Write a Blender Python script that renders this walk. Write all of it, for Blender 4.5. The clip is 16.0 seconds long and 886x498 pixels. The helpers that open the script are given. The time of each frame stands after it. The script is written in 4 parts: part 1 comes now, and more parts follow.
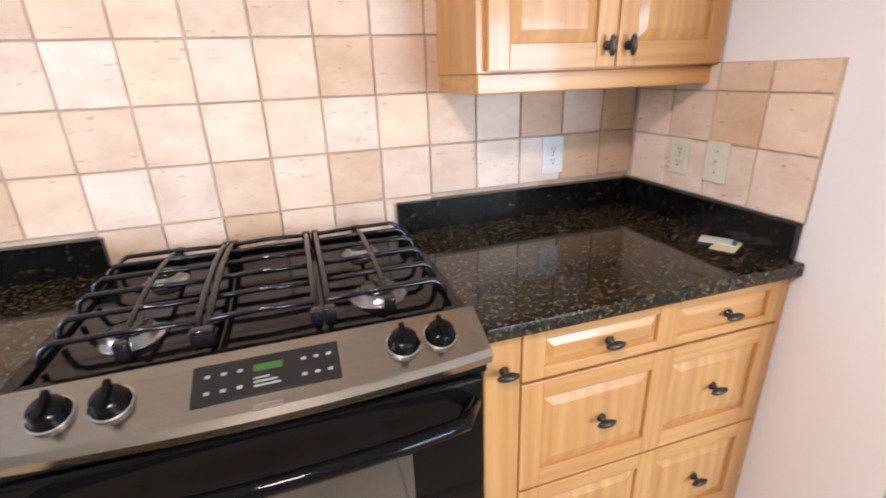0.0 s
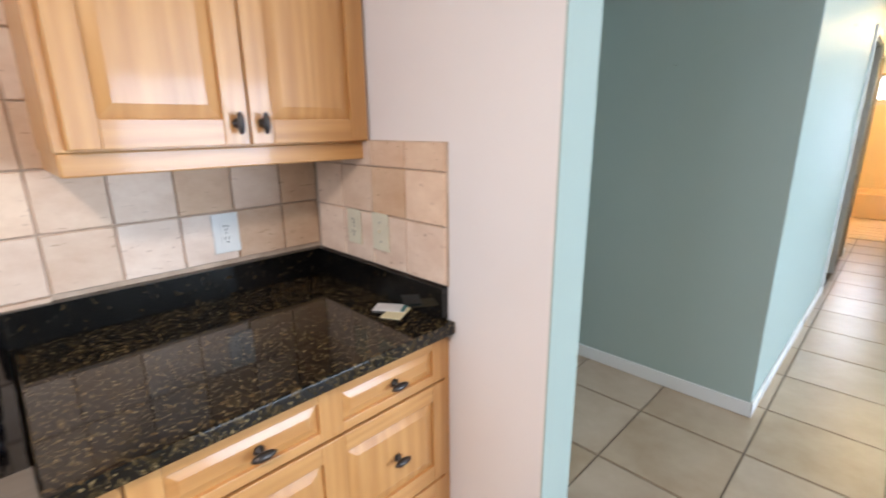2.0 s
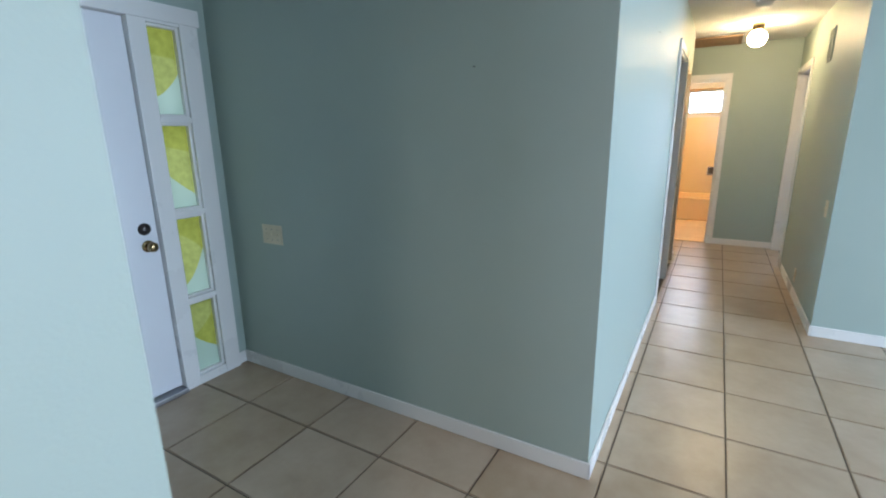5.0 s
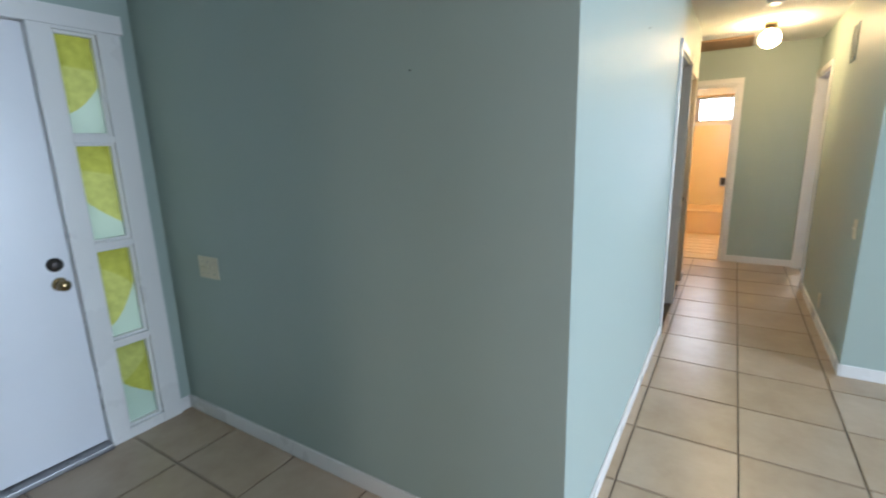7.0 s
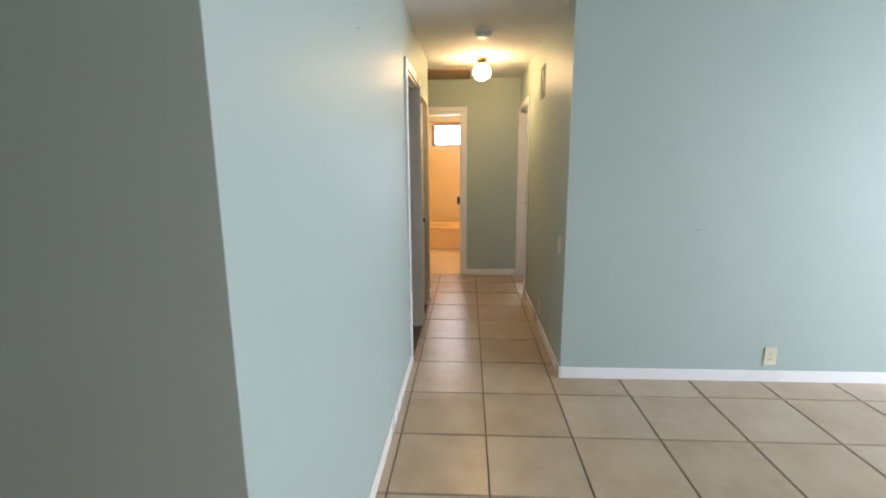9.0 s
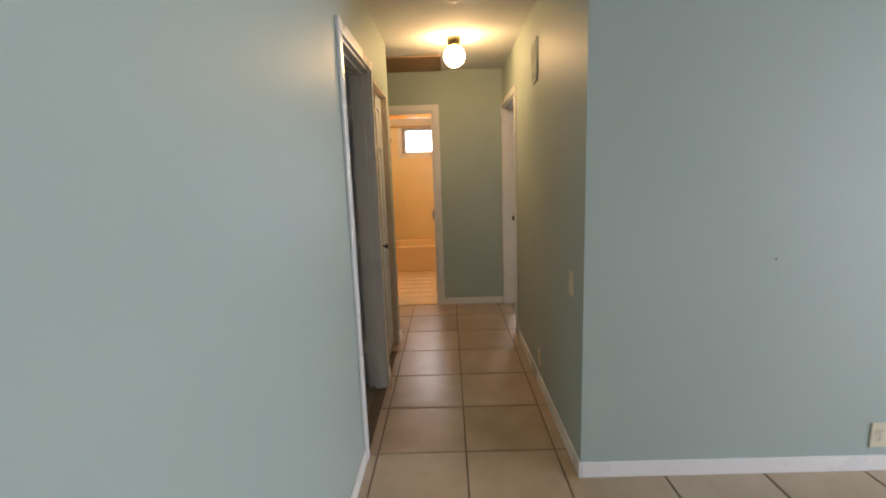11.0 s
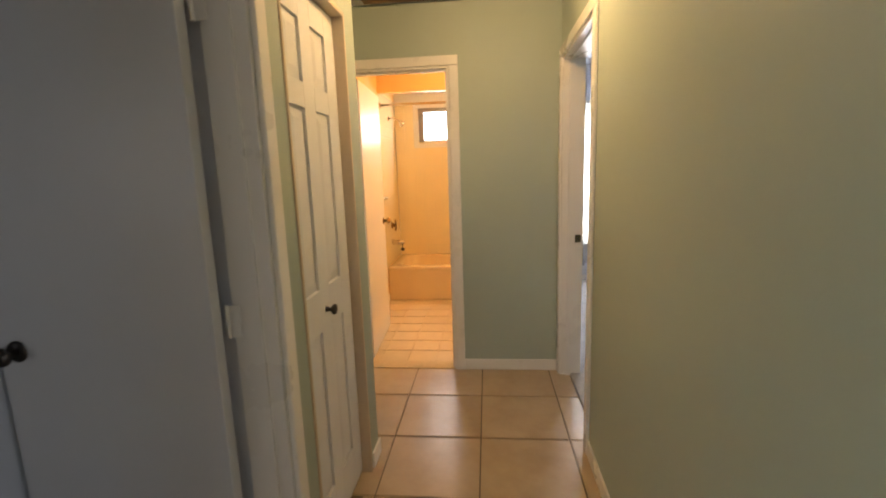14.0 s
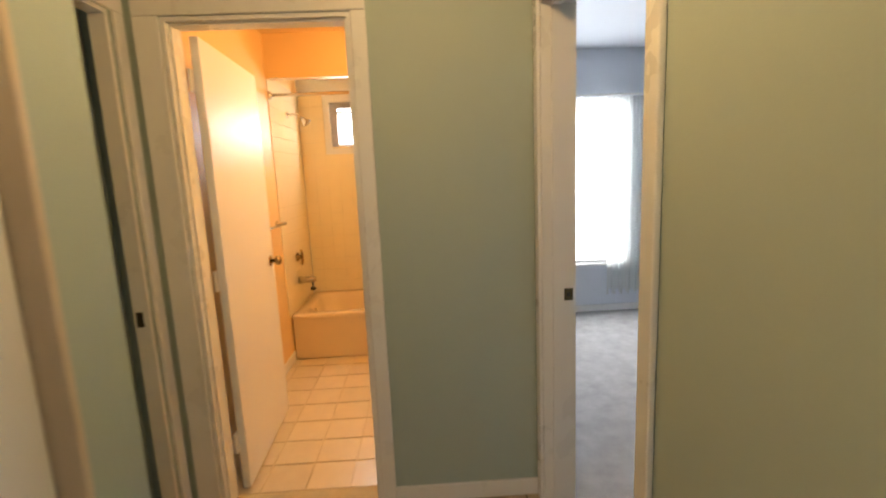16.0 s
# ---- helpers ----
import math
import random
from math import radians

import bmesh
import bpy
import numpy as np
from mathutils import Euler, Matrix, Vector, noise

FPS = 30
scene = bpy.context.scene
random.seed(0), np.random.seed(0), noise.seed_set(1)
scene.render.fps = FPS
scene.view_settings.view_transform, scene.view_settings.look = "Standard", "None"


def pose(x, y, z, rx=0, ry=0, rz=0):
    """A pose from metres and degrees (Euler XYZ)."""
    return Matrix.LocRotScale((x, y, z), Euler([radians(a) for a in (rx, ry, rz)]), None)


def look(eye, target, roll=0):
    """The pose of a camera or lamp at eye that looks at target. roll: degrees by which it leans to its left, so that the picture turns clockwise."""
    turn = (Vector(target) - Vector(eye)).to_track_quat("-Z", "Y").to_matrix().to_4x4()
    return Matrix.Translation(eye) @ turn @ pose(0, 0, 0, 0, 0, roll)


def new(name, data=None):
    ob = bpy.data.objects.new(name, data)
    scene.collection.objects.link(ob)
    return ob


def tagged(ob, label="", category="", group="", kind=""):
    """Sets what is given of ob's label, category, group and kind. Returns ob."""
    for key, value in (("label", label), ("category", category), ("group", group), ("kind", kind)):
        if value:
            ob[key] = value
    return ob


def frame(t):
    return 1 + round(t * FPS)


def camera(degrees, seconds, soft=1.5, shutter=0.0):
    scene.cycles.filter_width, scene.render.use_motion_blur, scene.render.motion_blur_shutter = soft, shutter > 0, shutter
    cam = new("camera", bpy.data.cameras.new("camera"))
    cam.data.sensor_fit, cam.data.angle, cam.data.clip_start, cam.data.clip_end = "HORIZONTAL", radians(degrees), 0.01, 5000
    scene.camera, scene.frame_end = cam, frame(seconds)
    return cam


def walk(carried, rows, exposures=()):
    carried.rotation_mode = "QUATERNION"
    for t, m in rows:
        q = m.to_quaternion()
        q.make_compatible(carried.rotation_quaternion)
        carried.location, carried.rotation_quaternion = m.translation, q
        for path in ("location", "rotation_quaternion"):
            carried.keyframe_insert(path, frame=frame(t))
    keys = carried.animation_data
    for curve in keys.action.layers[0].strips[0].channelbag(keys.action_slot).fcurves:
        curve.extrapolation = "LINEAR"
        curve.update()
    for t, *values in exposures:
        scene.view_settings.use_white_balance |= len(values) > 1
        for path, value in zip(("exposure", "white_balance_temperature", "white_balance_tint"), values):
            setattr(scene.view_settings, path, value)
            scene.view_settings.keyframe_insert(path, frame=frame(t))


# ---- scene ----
cam = camera(88.0, 16.0, soft=1.9, shutter=0.4)
EXPOSURES = [(0, 0.58, 5900, 18), (1.5, 0.5, 5900, 16), (3, 0.2, 5600, 12), (5.5, 0.1, 5500, 14), (7, 0.1, 5750, 15), (9, -0.13, 6350, 20), (9.6, -0.28, 6400, 20), (12, -0.8, 7000, 26), (13, -0.7, 7200, 26), (14.5, -0.12, 7400, 21), (15.5, -0.12, 7300, 20), (16, -0.38, 7250, 20)]
PATH = [
    (0, (0.029, -0.037, 1.392), (0.581, 1.747, 0.677), -2.2),
    (0.5, (0.079, -0.04, 1.397), (0.841, 1.691, 0.746), -1.2),
    (1, (0.14, -0.045, 1.404), (1.123, 1.594, 0.816), -0.0),
    (1.5, (0.236, -0.073, 1.416), (1.436, 1.442, 0.899), 0.6),
    (2, (0.366, -0.103, 1.432), (1.727, 1.267, 0.912), -0.6),
    (2.5, (0.47, -0.163, 1.439), (2.014, 1.022, 0.978), 0.2),
    (3, (0.566, -0.155, 1.446), (2.266, 0.805, 1.014), 0.3),
    (3.2, (0.628, -0.131, 1.458), (2.366, 0.748, 1.001), 0.8),
    (5.3, (1.208, -0.087, 1.437), (2.838, 0.962, 0.944), -1.9),
    (5.5, (1.269, -0.107, 1.446), (2.848, 1.015, 0.948), -2.3),
    (6, (1.397, -0.118, 1.443), (2.904, 1.101, 0.952), -3.0),
    (6.5, (1.49, -0.12, 1.443), (3.038, 1.058, 0.977), -2.8),
    (7, (1.587, -0.125, 1.459), (3.239, 0.916, 1.024), -1.7),
    (7.5, (1.741, -0.106, 1.467), (3.541, 0.667, 1.065), -1.1),
    (8, (1.863, -0.124, 1.498), (3.774, 0.328, 1.115), -1.2),
    (8.5, (1.965, -0.15, 1.468), (3.917, 0.086, 1.103), -0.7),
    (9, (2.124, -0.17, 1.452), (4.087, -0.061, 1.08), -0.4),
    (9.5, (2.367, -0.143, 1.455), (4.334, -0.139, 1.095), -0.3),
    (9.7, (2.451, -0.126, 1.458), (4.42, -0.157, 1.112), -0.1),
    (11.8, (3.616, -0.272, 1.41), (5.587, -0.2, 1.076), -3.1),
    (12, (3.739, -0.277, 1.404), (5.707, -0.187, 1.06), -2.8),
    (12.5, (4.014, -0.318, 1.404), (5.975, -0.163, 1.042), -2.4),
    (13, (4.317, -0.324, 1.394), (6.275, -0.136, 1.037), -2.3),
    (13.5, (4.614, -0.315, 1.404), (6.574, -0.125, 1.053), -2.7),
    (14, (4.92, -0.324, 1.402), (6.881, -0.128, 1.063), -1.9),
    (14.5, (5.209, -0.352, 1.404), (7.168, -0.135, 1.068), -2.2),
    (15, (5.525, -0.326, 1.405), (7.49, -0.167, 1.068), -2.4),
    (15.5, (5.83, -0.313, 1.406), (7.802, -0.235, 1.084), -2.8),
    (16, (6.138, -0.331, 1.433), (8.112, -0.408, 1.118), -2.5),
]
walk(cam, [(t, look(eye, target, roll)) for t, eye, target, roll in PATH], EXPOSURES)

# ---------------------------------------------------------------- light
world = bpy.data.worlds.new("sky")
scene.world = world
world.use_nodes = True
sky = world.node_tree.nodes.new("ShaderNodeTexSky")
sky.sky_type, sky.sun_disc = "NISHITA", False
sky.sun_elevation, sky.sun_rotation = radians(48), radians(200)
world.node_tree.nodes["Background"].inputs[1].default_value = 0.12
world.node_tree.links.new(sky.outputs[0], world.node_tree.nodes["Background"].inputs[0])


def lamp(name, kind, at, aim, watts, colour, size=0.1, size_y=None):
    data = bpy.data.lights.new(name, kind)
    data.energy, data.color = watts, colour
    if kind == "AREA":
        data.shape, data.size, data.size_y = "RECTANGLE", size, size_y or size
    else:
        data.shadow_soft_size = size
    ob = new(name, data)
    ob.matrix_world = look(at, aim)
    return ob


SUN = lamp("sun", "SUN", (0, -8, 9), (0, -3, 0), 3.0, (1.0, 0.95, 0.86))
SUN.data.angle = radians(0.5)
SUN.matrix_world = look((0, 0, 0), (-0.34, 0.94, -1.1))
lamp("living_window_light", "AREA", (3.2, -5.5, 1.25), (3.2, 0, 1.05), 290, (0.76, 0.90, 1.0), 2.8, 2.0)
lamp("kitchen_window_light", "AREA", (-3.4, 0.35, 1.55), (0, 0.45, 1.2), 34, (0.92, 0.95, 1.0), 1.4, 1.1)
lamp("kitchen_ceiling_light", "AREA", (-0.25, -0.45, 2.40), (-0.25, -0.45, 0), 33, (1.0, 0.84, 0.68), 0.30, 0.30)
lamp("bathroom_bulb_light", "POINT", (8.9, -0.45, 2.05), (0, 0, 0), 38, (1.0, 0.72, 0.33), 0.10)
lamp("bathroom_window_light", "AREA", (10.72, 0.18, 1.94), (9, 0.18, 1.7), 22, (0.9, 0.97, 1.0), 0.62, 0.42)
lamp("bedroom_window_light", "AREA", (10.95, -2.0, 1.4), (8, -2.0, 1.2), 115, (0.80, 0.90, 1.0), 1.2, 1.9)
lamp("front_bedroom_window_light", "AREA", (3.9, 2.9, 1.5), (3.9, 0, 1.2), 4, (0.74, 0.85, 1.0), 1.2, 1.0)

lamp("entry_daylight", "AREA", (2.62, 3.3, 1.2), (2.62, 2.5, 1.1), 7, (1.0, 1.0, 0.96), 1.0, 2.0)

# ---------------------------------------------------------------- materials


def mat(name, colour, rough=0.5, metal=0.0, second=None, scale=6.0, bump=0.0, bump_scale=60.0, detail=4.0, spread=0.0, stretch=(1, 1, 1), coat=0.0, spec=0.5):
    """A surface in two tones with a fine relief; spread: how much pieces differ from one another."""
    m = bpy.data.materials.new(name)
    m.use_nodes = True
    nt = m.node_tree
    b = nt.nodes["Principled BSDF"]
    b.inputs["Roughness"].default_value, b.inputs["Metallic"].default_value = rough, metal
    b.inputs["Specular IOR Level"].default_value = spec
    b.inputs["Coat Weight"].default_value = coat
    b.inputs["Coat Roughness"].default_value = 0.08
    co = nt.nodes.new("ShaderNodeTexCoord")
    mp = nt.nodes.new("ShaderNodeMapping")
    mp.inputs["Scale"].default_value = stretch
    nt.links.new(co.outputs["Object"], mp.inputs[0])
    if spread:
        # every piece takes its own part of the pattern
        own = nt.nodes.new("ShaderNodeObjectInfo")
        far = nt.nodes.new("ShaderNodeVectorMath")
        far.operation = "SCALE"
        far.inputs[0].default_value = (41.0, 67.0, 53.0)
        nt.links.new(own.outputs["Random"], far.inputs["Scale"])
        nt.links.new(far.outputs[0], mp.inputs["Location"])
    second = second or tuple(c * 0.86 for c in colour)
    n1 = nt.nodes.new("ShaderNodeTexNoise")
    n1.inputs["Scale"].default_value, n1.inputs["Detail"].default_value = scale, detail
    n1.inputs["Roughness"].default_value = 0.62
    nt.links.new(mp.outputs[0], n1.inputs[0])
    ramp = nt.nodes.new("ShaderNodeValToRGB")
    ramp.color_ramp.elements[0].position, ramp.color_ramp.elements[1].position = 0.32, 0.68
    ramp.color_ramp.elements[0].color, ramp.color_ramp.elements[1].color = (*second, 1), (*colour, 1)
    nt.links.new(n1.outputs[0], ramp.inputs[0])
    out = ramp.outputs[0]
    if spread:
        info = nt.nodes.new("ShaderNodeObjectInfo")
        hsv = nt.nodes.new("ShaderNodeHueSaturation")
        for src, key, amount in ((info.outputs["Random"], "Value", spread), (info.outputs["Random"], "Saturation", spread * 1.3)):
            mr = nt.nodes.new("ShaderNodeMapRange")
            mr.inputs["To Min"].default_value, mr.inputs["To Max"].default_value = (1 - amount, 1 + amount) if key == "Value" else (1 + amount, 1 - amount)
            nt.links.new(src, mr.inputs[0])
            nt.links.new(mr.outputs[0], hsv.inputs[key])
        nt.links.new(out, hsv.inputs["Color"])
        out = hsv.outputs[0]
    nt.links.new(out, b.inputs["Base Color"])
    rr = nt.nodes.new("ShaderNodeMapRange")
    rr.inputs["To Min"].default_value, rr.inputs["To Max"].default_value = max(0.02, rough * 0.85), min(1, rough * 1.15)
    nt.links.new(n1.outputs[0], rr.inputs[0])
    nt.links.new(rr.outputs[0], b.inputs["Roughness"])
    if bump:
        n2 = nt.nodes.new("ShaderNodeTexNoise")
        n2.inputs["Scale"].default_value, n2.inputs["Detail"].default_value = bump_scale, 3
        nt.links.new(mp.outputs[0], n2.inputs[0])
        bp = nt.nodes.new("ShaderNodeBump")
        bp.inputs["Strength"].default_value, bp.inputs["Distance"].default_value = bump, 0.004
        nt.links.new(n2.outputs[0], bp.inputs["Height"])
        nt.links.new(bp.outputs[0], b.inputs["Normal"])
    return m


def glow(name, colour, strength):
    m = bpy.data.materials.new(name)
    m.use_nodes = True
    b = m.node_tree.nodes["Principled BSDF"]
    b.inputs["Base Color"].default_value = (*colour, 1)
    b.inputs["Emission Color"].default_value = (*colour, 1)
    b.inputs["Emission Strength"].default_value = strength
    return m


def oak(name, vertical=True):
    """Honey oak: long grain with darker pores."""
    m = mat(name, (0.62, 0.335, 0.118), 0.36, second=(0.51, 0.255, 0.08), scale=3.0, coat=0.25, bump=0.10, bump_scale=40,
            stretch=(9, 9, 0.8) if vertical else (0.8, 9, 9))
    nt = m.node_tree
    wave = nt.nodes.new("ShaderNodeTexWave")
    wave.wave_type, wave.bands_direction = "BANDS", "X" if vertical else "Z"
    wave.inputs["Scale"].default_value, wave.inputs["Distortion"].default_value = 0.9, 14.0
    wave.inputs["Detail"].default_value, wave.inputs["Detail Scale"].default_value = 3, 0.8
    nt.links.new([n for n in nt.nodes if n.type == "MAPPING"][0].outputs[0], wave.inputs[0])
    mix = nt.nodes.new("ShaderNodeMix")
    mix.data_type, mix.blend_type = "RGBA", "MULTIPLY"
    mr = nt.nodes.new("ShaderNodeMapRange")
    mr.inputs["From Min"].default_value, mr.inputs["To Min"].default_value, mr.inputs["To Max"].default_value = 0.0, 0.26, 0.0
    nt.links.new(wave.outputs["Fac"], mr.inputs[0])
    nt.links.new(mr.outputs[0], mix.inputs["Factor"])
    base = nt.nodes["Principled BSDF"].inputs["Base Color"]
    nt.links.new(base.links[0].from_socket, mix.inputs["A"])
    mix.inputs["B"].default_value = (0.62, 0.45, 0.30, 1)
    nt.links.new(mix.outputs["Result"], base)
    return m


def granite(name, flecks, spec):
    """Polished black stone; flecks: (scale, threshold, colour) of each grain."""
    m = mat(name, (0.006, 0.006, 0.0055), 0.07, second=(0.003, 0.003, 0.003), scale=20, spec=spec)
    nt = m.node_tree
    base = nt.nodes["Principled BSDF"].inputs["Base Color"]
    last = base.links[0].from_socket
    co = [n for n in nt.nodes if n.type == "TEX_COORD"][0]
    for size, lo, colour in flecks:
        n = nt.nodes.new("ShaderNodeTexNoise")
        n.inputs["Scale"].default_value, n.inputs["Detail"].default_value = size, 2
        nt.links.new(co.outputs["Object"], n.inputs[0])
        r = nt.nodes.new("ShaderNodeMapRange")
        r.inputs["From Min"].default_value, r.inputs["From Max"].default_value = lo - 0.12, lo
        nt.links.new(n.outputs[0], r.inputs[0])
        mix = nt.nodes.new("ShaderNodeMix")
        mix.data_type = "RGBA"
        nt.links.new(r.outputs[0], mix.inputs["Factor"])
        nt.links.new(last, mix.inputs["A"])
        mix.inputs["B"].default_value = (*colour, 1)
        last = mix.outputs["Result"]
    nt.links.new(last, base)
    return m


def leaded_glass():
    """Yellow-green obscure glass with a paler curved field."""
    m = bpy.data.materials.new("yellow_green_glass")
    m.use_nodes = True
    nt = m.node_tree
    b = nt.nodes["Principled BSDF"]
    tr = nt.nodes.new("ShaderNodeBsdfTranslucent")
    ms = nt.nodes.new("ShaderNodeMixShader")
    ms.inputs[0].default_value = 0.88
    co = nt.nodes.new("ShaderNodeTexCoord")
    wave = nt.nodes.new("ShaderNodeTexWave")
    wave.wave_type, wave.rings_direction = "RINGS", "Y"
    wave.inputs["Scale"].default_value, wave.inputs["Distortion"].default_value, wave.inputs["Detail"].default_value = 0.65, 1.6, 1
    mp = nt.nodes.new("ShaderNodeMapping")
    mp.inputs["Location"].default_value = (-2.40, 0, -0.6)
    nt.links.new(co.outputs["Object"], mp.inputs[0])
    nt.links.new(mp.outputs[0], wave.inputs[0])
    ramp = nt.nodes.new("ShaderNodeValToRGB")
    ramp.color_ramp.elements[0].position, ramp.color_ramp.elements[1].position = 0.46, 0.52
    ramp.color_ramp.elements[0].color, ramp.color_ramp.elements[1].color = (0.58, 0.62, 0.11, 1), (0.66, 0.72, 0.20, 1)
    nt.links.new(wave.outputs["Fac"], ramp.inputs[0])
    n = nt.nodes.new("ShaderNodeTexNoise")
    n.inputs["Scale"].default_value, n.inputs["Detail"].default_value = 26, 4
    nt.links.new(co.outputs["Object"], n.inputs[0])
    mix = nt.nodes.new("ShaderNodeMix")
    mix.data_type, mix.blend_type = "RGBA", "MULTIPLY"
    mix.inputs["Factor"].default_value = 0.5
    nt.links.new(ramp.outputs[0], mix.inputs["A"])
    nt.links.new(n.outputs[0], mix.inputs["B"])
    nt.links.new(mix.outputs["Result"], tr.inputs[0])
    nt.links.new(mix.outputs["Result"], b.inputs["Base Color"])
    b.inputs["Roughness"].default_value = 0.25
    nt.links.new(b.outputs[0], ms.inputs[1])
    nt.links.new(tr.outputs[0], ms.inputs[2])
    nt.links.new(ms.outputs[0], nt.nodes["Material Output"].inputs[0])
    return m


def sheer(name, colour, clear=0.45):
    m = bpy.data.materials.new(name)
    m.use_nodes = True
    nt = m.node_tree
    tl, tp, ms = nt.nodes.new("ShaderNodeBsdfTranslucent"), nt.nodes.new("ShaderNodeBsdfTransparent"), nt.nodes.new("ShaderNodeMixShader")
    tl.inputs[0].default_value = (*colour, 1)
    ms.inputs[0].default_value = clear
    nt.links.new(tl.outputs[0], ms.inputs[1])
    nt.links.new(tp.outputs[0], ms.inputs[2])
    nt.links.new(ms.outputs[0], nt.nodes["Material Output"].inputs[0])
    return m


def clear_glass(name):
    m = bpy.data.materials.new(name)
    m.use_nodes = True
    b = m.node_tree.nodes["Principled BSDF"]
    b.inputs["Transmission Weight"].default_value, b.inputs["Roughness"].default_value = 1.0, 0.02
    return m


SAGE = mat("sage_wall_paint", (0.40, 0.475, 0.435), 0.5, second=(0.38, 0.455, 0.415), scale=1.2, bump=0.10, bump_scale=180, spec=0.28)
CREAM = mat("cream_wall_paint", (0.80, 0.75, 0.73), 0.5, second=(0.77, 0.72, 0.70), scale=1.5, bump=0.1, bump_scale=170)
BLUEWHITE = mat("bedroom_wall_paint", (0.70, 0.74, 0.80), 0.6, second=(0.67, 0.71, 0.77), scale=1.5, bump=0.1, bump_scale=170)
PEACH = mat("peach_wall_paint", (0.78, 0.54, 0.25), 0.45, second=(0.75, 0.51, 0.235), scale=1.5, bump=0.08, bump_scale=170)
CEIL = mat("textured_ceiling", (0.74, 0.74, 0.73), 0.9, second=(0.66, 0.66, 0.65), scale=60, bump=0.9, bump_scale=110)
TRIM = mat("white_gloss_trim", (0.80, 0.79, 0.77), 0.28, second=(0.788, 0.778, 0.758), scale=3, bump=0.012, bump_scale=40)
DOORW = mat("white_door_paint", (0.78, 0.79, 0.82), 0.33, second=(0.75, 0.76, 0.79), scale=2, bump=0.05, bump_scale=70)
FTILE = mat("beige_floor_tile", (0.49, 0.385, 0.275), 0.30, second=(0.40, 0.295, 0.195), scale=4, bump=0.30, bump_scale=11, spread=0.06, spec=0.5)
GROUT = mat("dark_grout", (0.15, 0.12, 0.09), 0.9, scale=30)
BTILE = mat("cream_bath_tile", (0.68, 0.58, 0.42), 0.25, second=(0.63, 0.53, 0.38), scale=8, spread=0.04)
BGROUT = mat("tan_grout", (0.57, 0.46, 0.30), 0.9, scale=30)
SPLASH = mat("tumbled_stone_tile", (0.78, 0.63, 0.51), 0.62, second=(0.66, 0.485, 0.365), scale=8, bump=0.55, bump_scale=26, detail=7, spread=0.13, stretch=(1, 1, 1.6))


def pitted(m, pit, tint):
    """Worn stone: dark pits in level streaks, and tiles that lean to another hue."""
    nt = m.node_tree
    base = nt.nodes["Principled BSDF"].inputs["Base Color"]
    last = base.links[0].from_socket
    mp = [n for n in nt.nodes if n.type == "MAPPING"][0]
    st = nt.nodes.new("ShaderNodeMapping")
    st.inputs["Scale"].default_value = (1, 1, 2.6)
    nt.links.new(mp.outputs[0], st.inputs[0])
    n = nt.nodes.new("ShaderNodeTexNoise")
    n.inputs["Scale"].default_value, n.inputs["Detail"].default_value = 26, 6
    nt.links.new(st.outputs[0], n.inputs[0])
    r = nt.nodes.new("ShaderNodeMapRange")
    r.inputs["From Min"].default_value, r.inputs["From Max"].default_value = 0.645, 0.71
    nt.links.new(n.outputs[0], r.inputs[0])
    own = nt.nodes.new("ShaderNodeObjectInfo")
    white = nt.nodes.new("ShaderNodeTexWhiteNoise")
    white.noise_dimensions = "1D"
    nt.links.new(own.outputs["Random"], white.inputs["W"])
    for fac, colour, most in ((white.outputs["Value"], tint, 0.9), (r.outputs[0], pit, 0.6)):
        k = nt.nodes.new("ShaderNodeMath")
        k.operation = "MULTIPLY"
        k.inputs[1].default_value = most
        nt.links.new(fac, k.inputs[0])
        mix = nt.nodes.new("ShaderNodeMix")
        mix.data_type, mix.blend_type = "RGBA", "MULTIPLY"
        nt.links.new(k.outputs[0], mix.inputs["Factor"])
        nt.links.new(last, mix.inputs["A"])
        mix.inputs["B"].default_value = (*colour, 1)
        last = mix.outputs["Result"]
    nt.links.new(last, base)


pitted(SPLASH, (0.50, 0.38, 0.30), (0.98, 0.88, 0.74))
SGROUT = mat("sand_grout", (0.64, 0.50, 0.385), 0.95, second=(0.40, 0.29, 0.21), scale=9)
OAKV, OAKH = oak("honey_oak_upright_grain"), oak("honey_oak_level_grain", False)
GRANITE = granite("gold_flecked_black_granite", ((30, 0.66, (0.034, 0.023, 0.009)), (85, 0.665, (0.080, 0.054, 0.021)), (120, 0.73, (0.26, 0.19, 0.09))), 0.42)
# same stone as the slab; the upstand's dimmer light is painted as darker flecks
SHADEDGRANITE = granite("shaded_granite_upstand", ((40, 0.72, (0.012, 0.010, 0.007)), (70, 0.74, (0.040, 0.028, 0.013))), 0.40)
STEEL = mat("brushed_bronze_steel", (0.50, 0.43, 0.36), 0.20, 1.0, second=(0.45, 0.385, 0.32), scale=4, stretch=(1, 40, 40), bump=0.03)
BLACKGLOSS = mat("black_enamel", (0.004, 0.0035, 0.0035), 0.07, second=(0.006, 0.005, 0.005), scale=6, spec=0.16)
BLACKIRON = mat("black_cast_iron", (0.006, 0.006, 0.008), 0.15, second=(0.012, 0.010, 0.010), scale=20, bump=0.12, bump_scale=120)
BURNER = mat("aluminium_burner", (0.5, 0.5, 0.5), 0.3, 1.0, scale=20)
PANELBLACK = mat("black_control_glass", (0.016, 0.014, 0.013), 0.2, scale=8)
GREENLED = glow("green_display", (0.025, 0.10, 0.015), 0.06)
OVENGLASS = mat("tinted_oven_glass", (0.05, 0.043, 0.035), 0.03, scale=2, spec=1.0, coat=1.0)
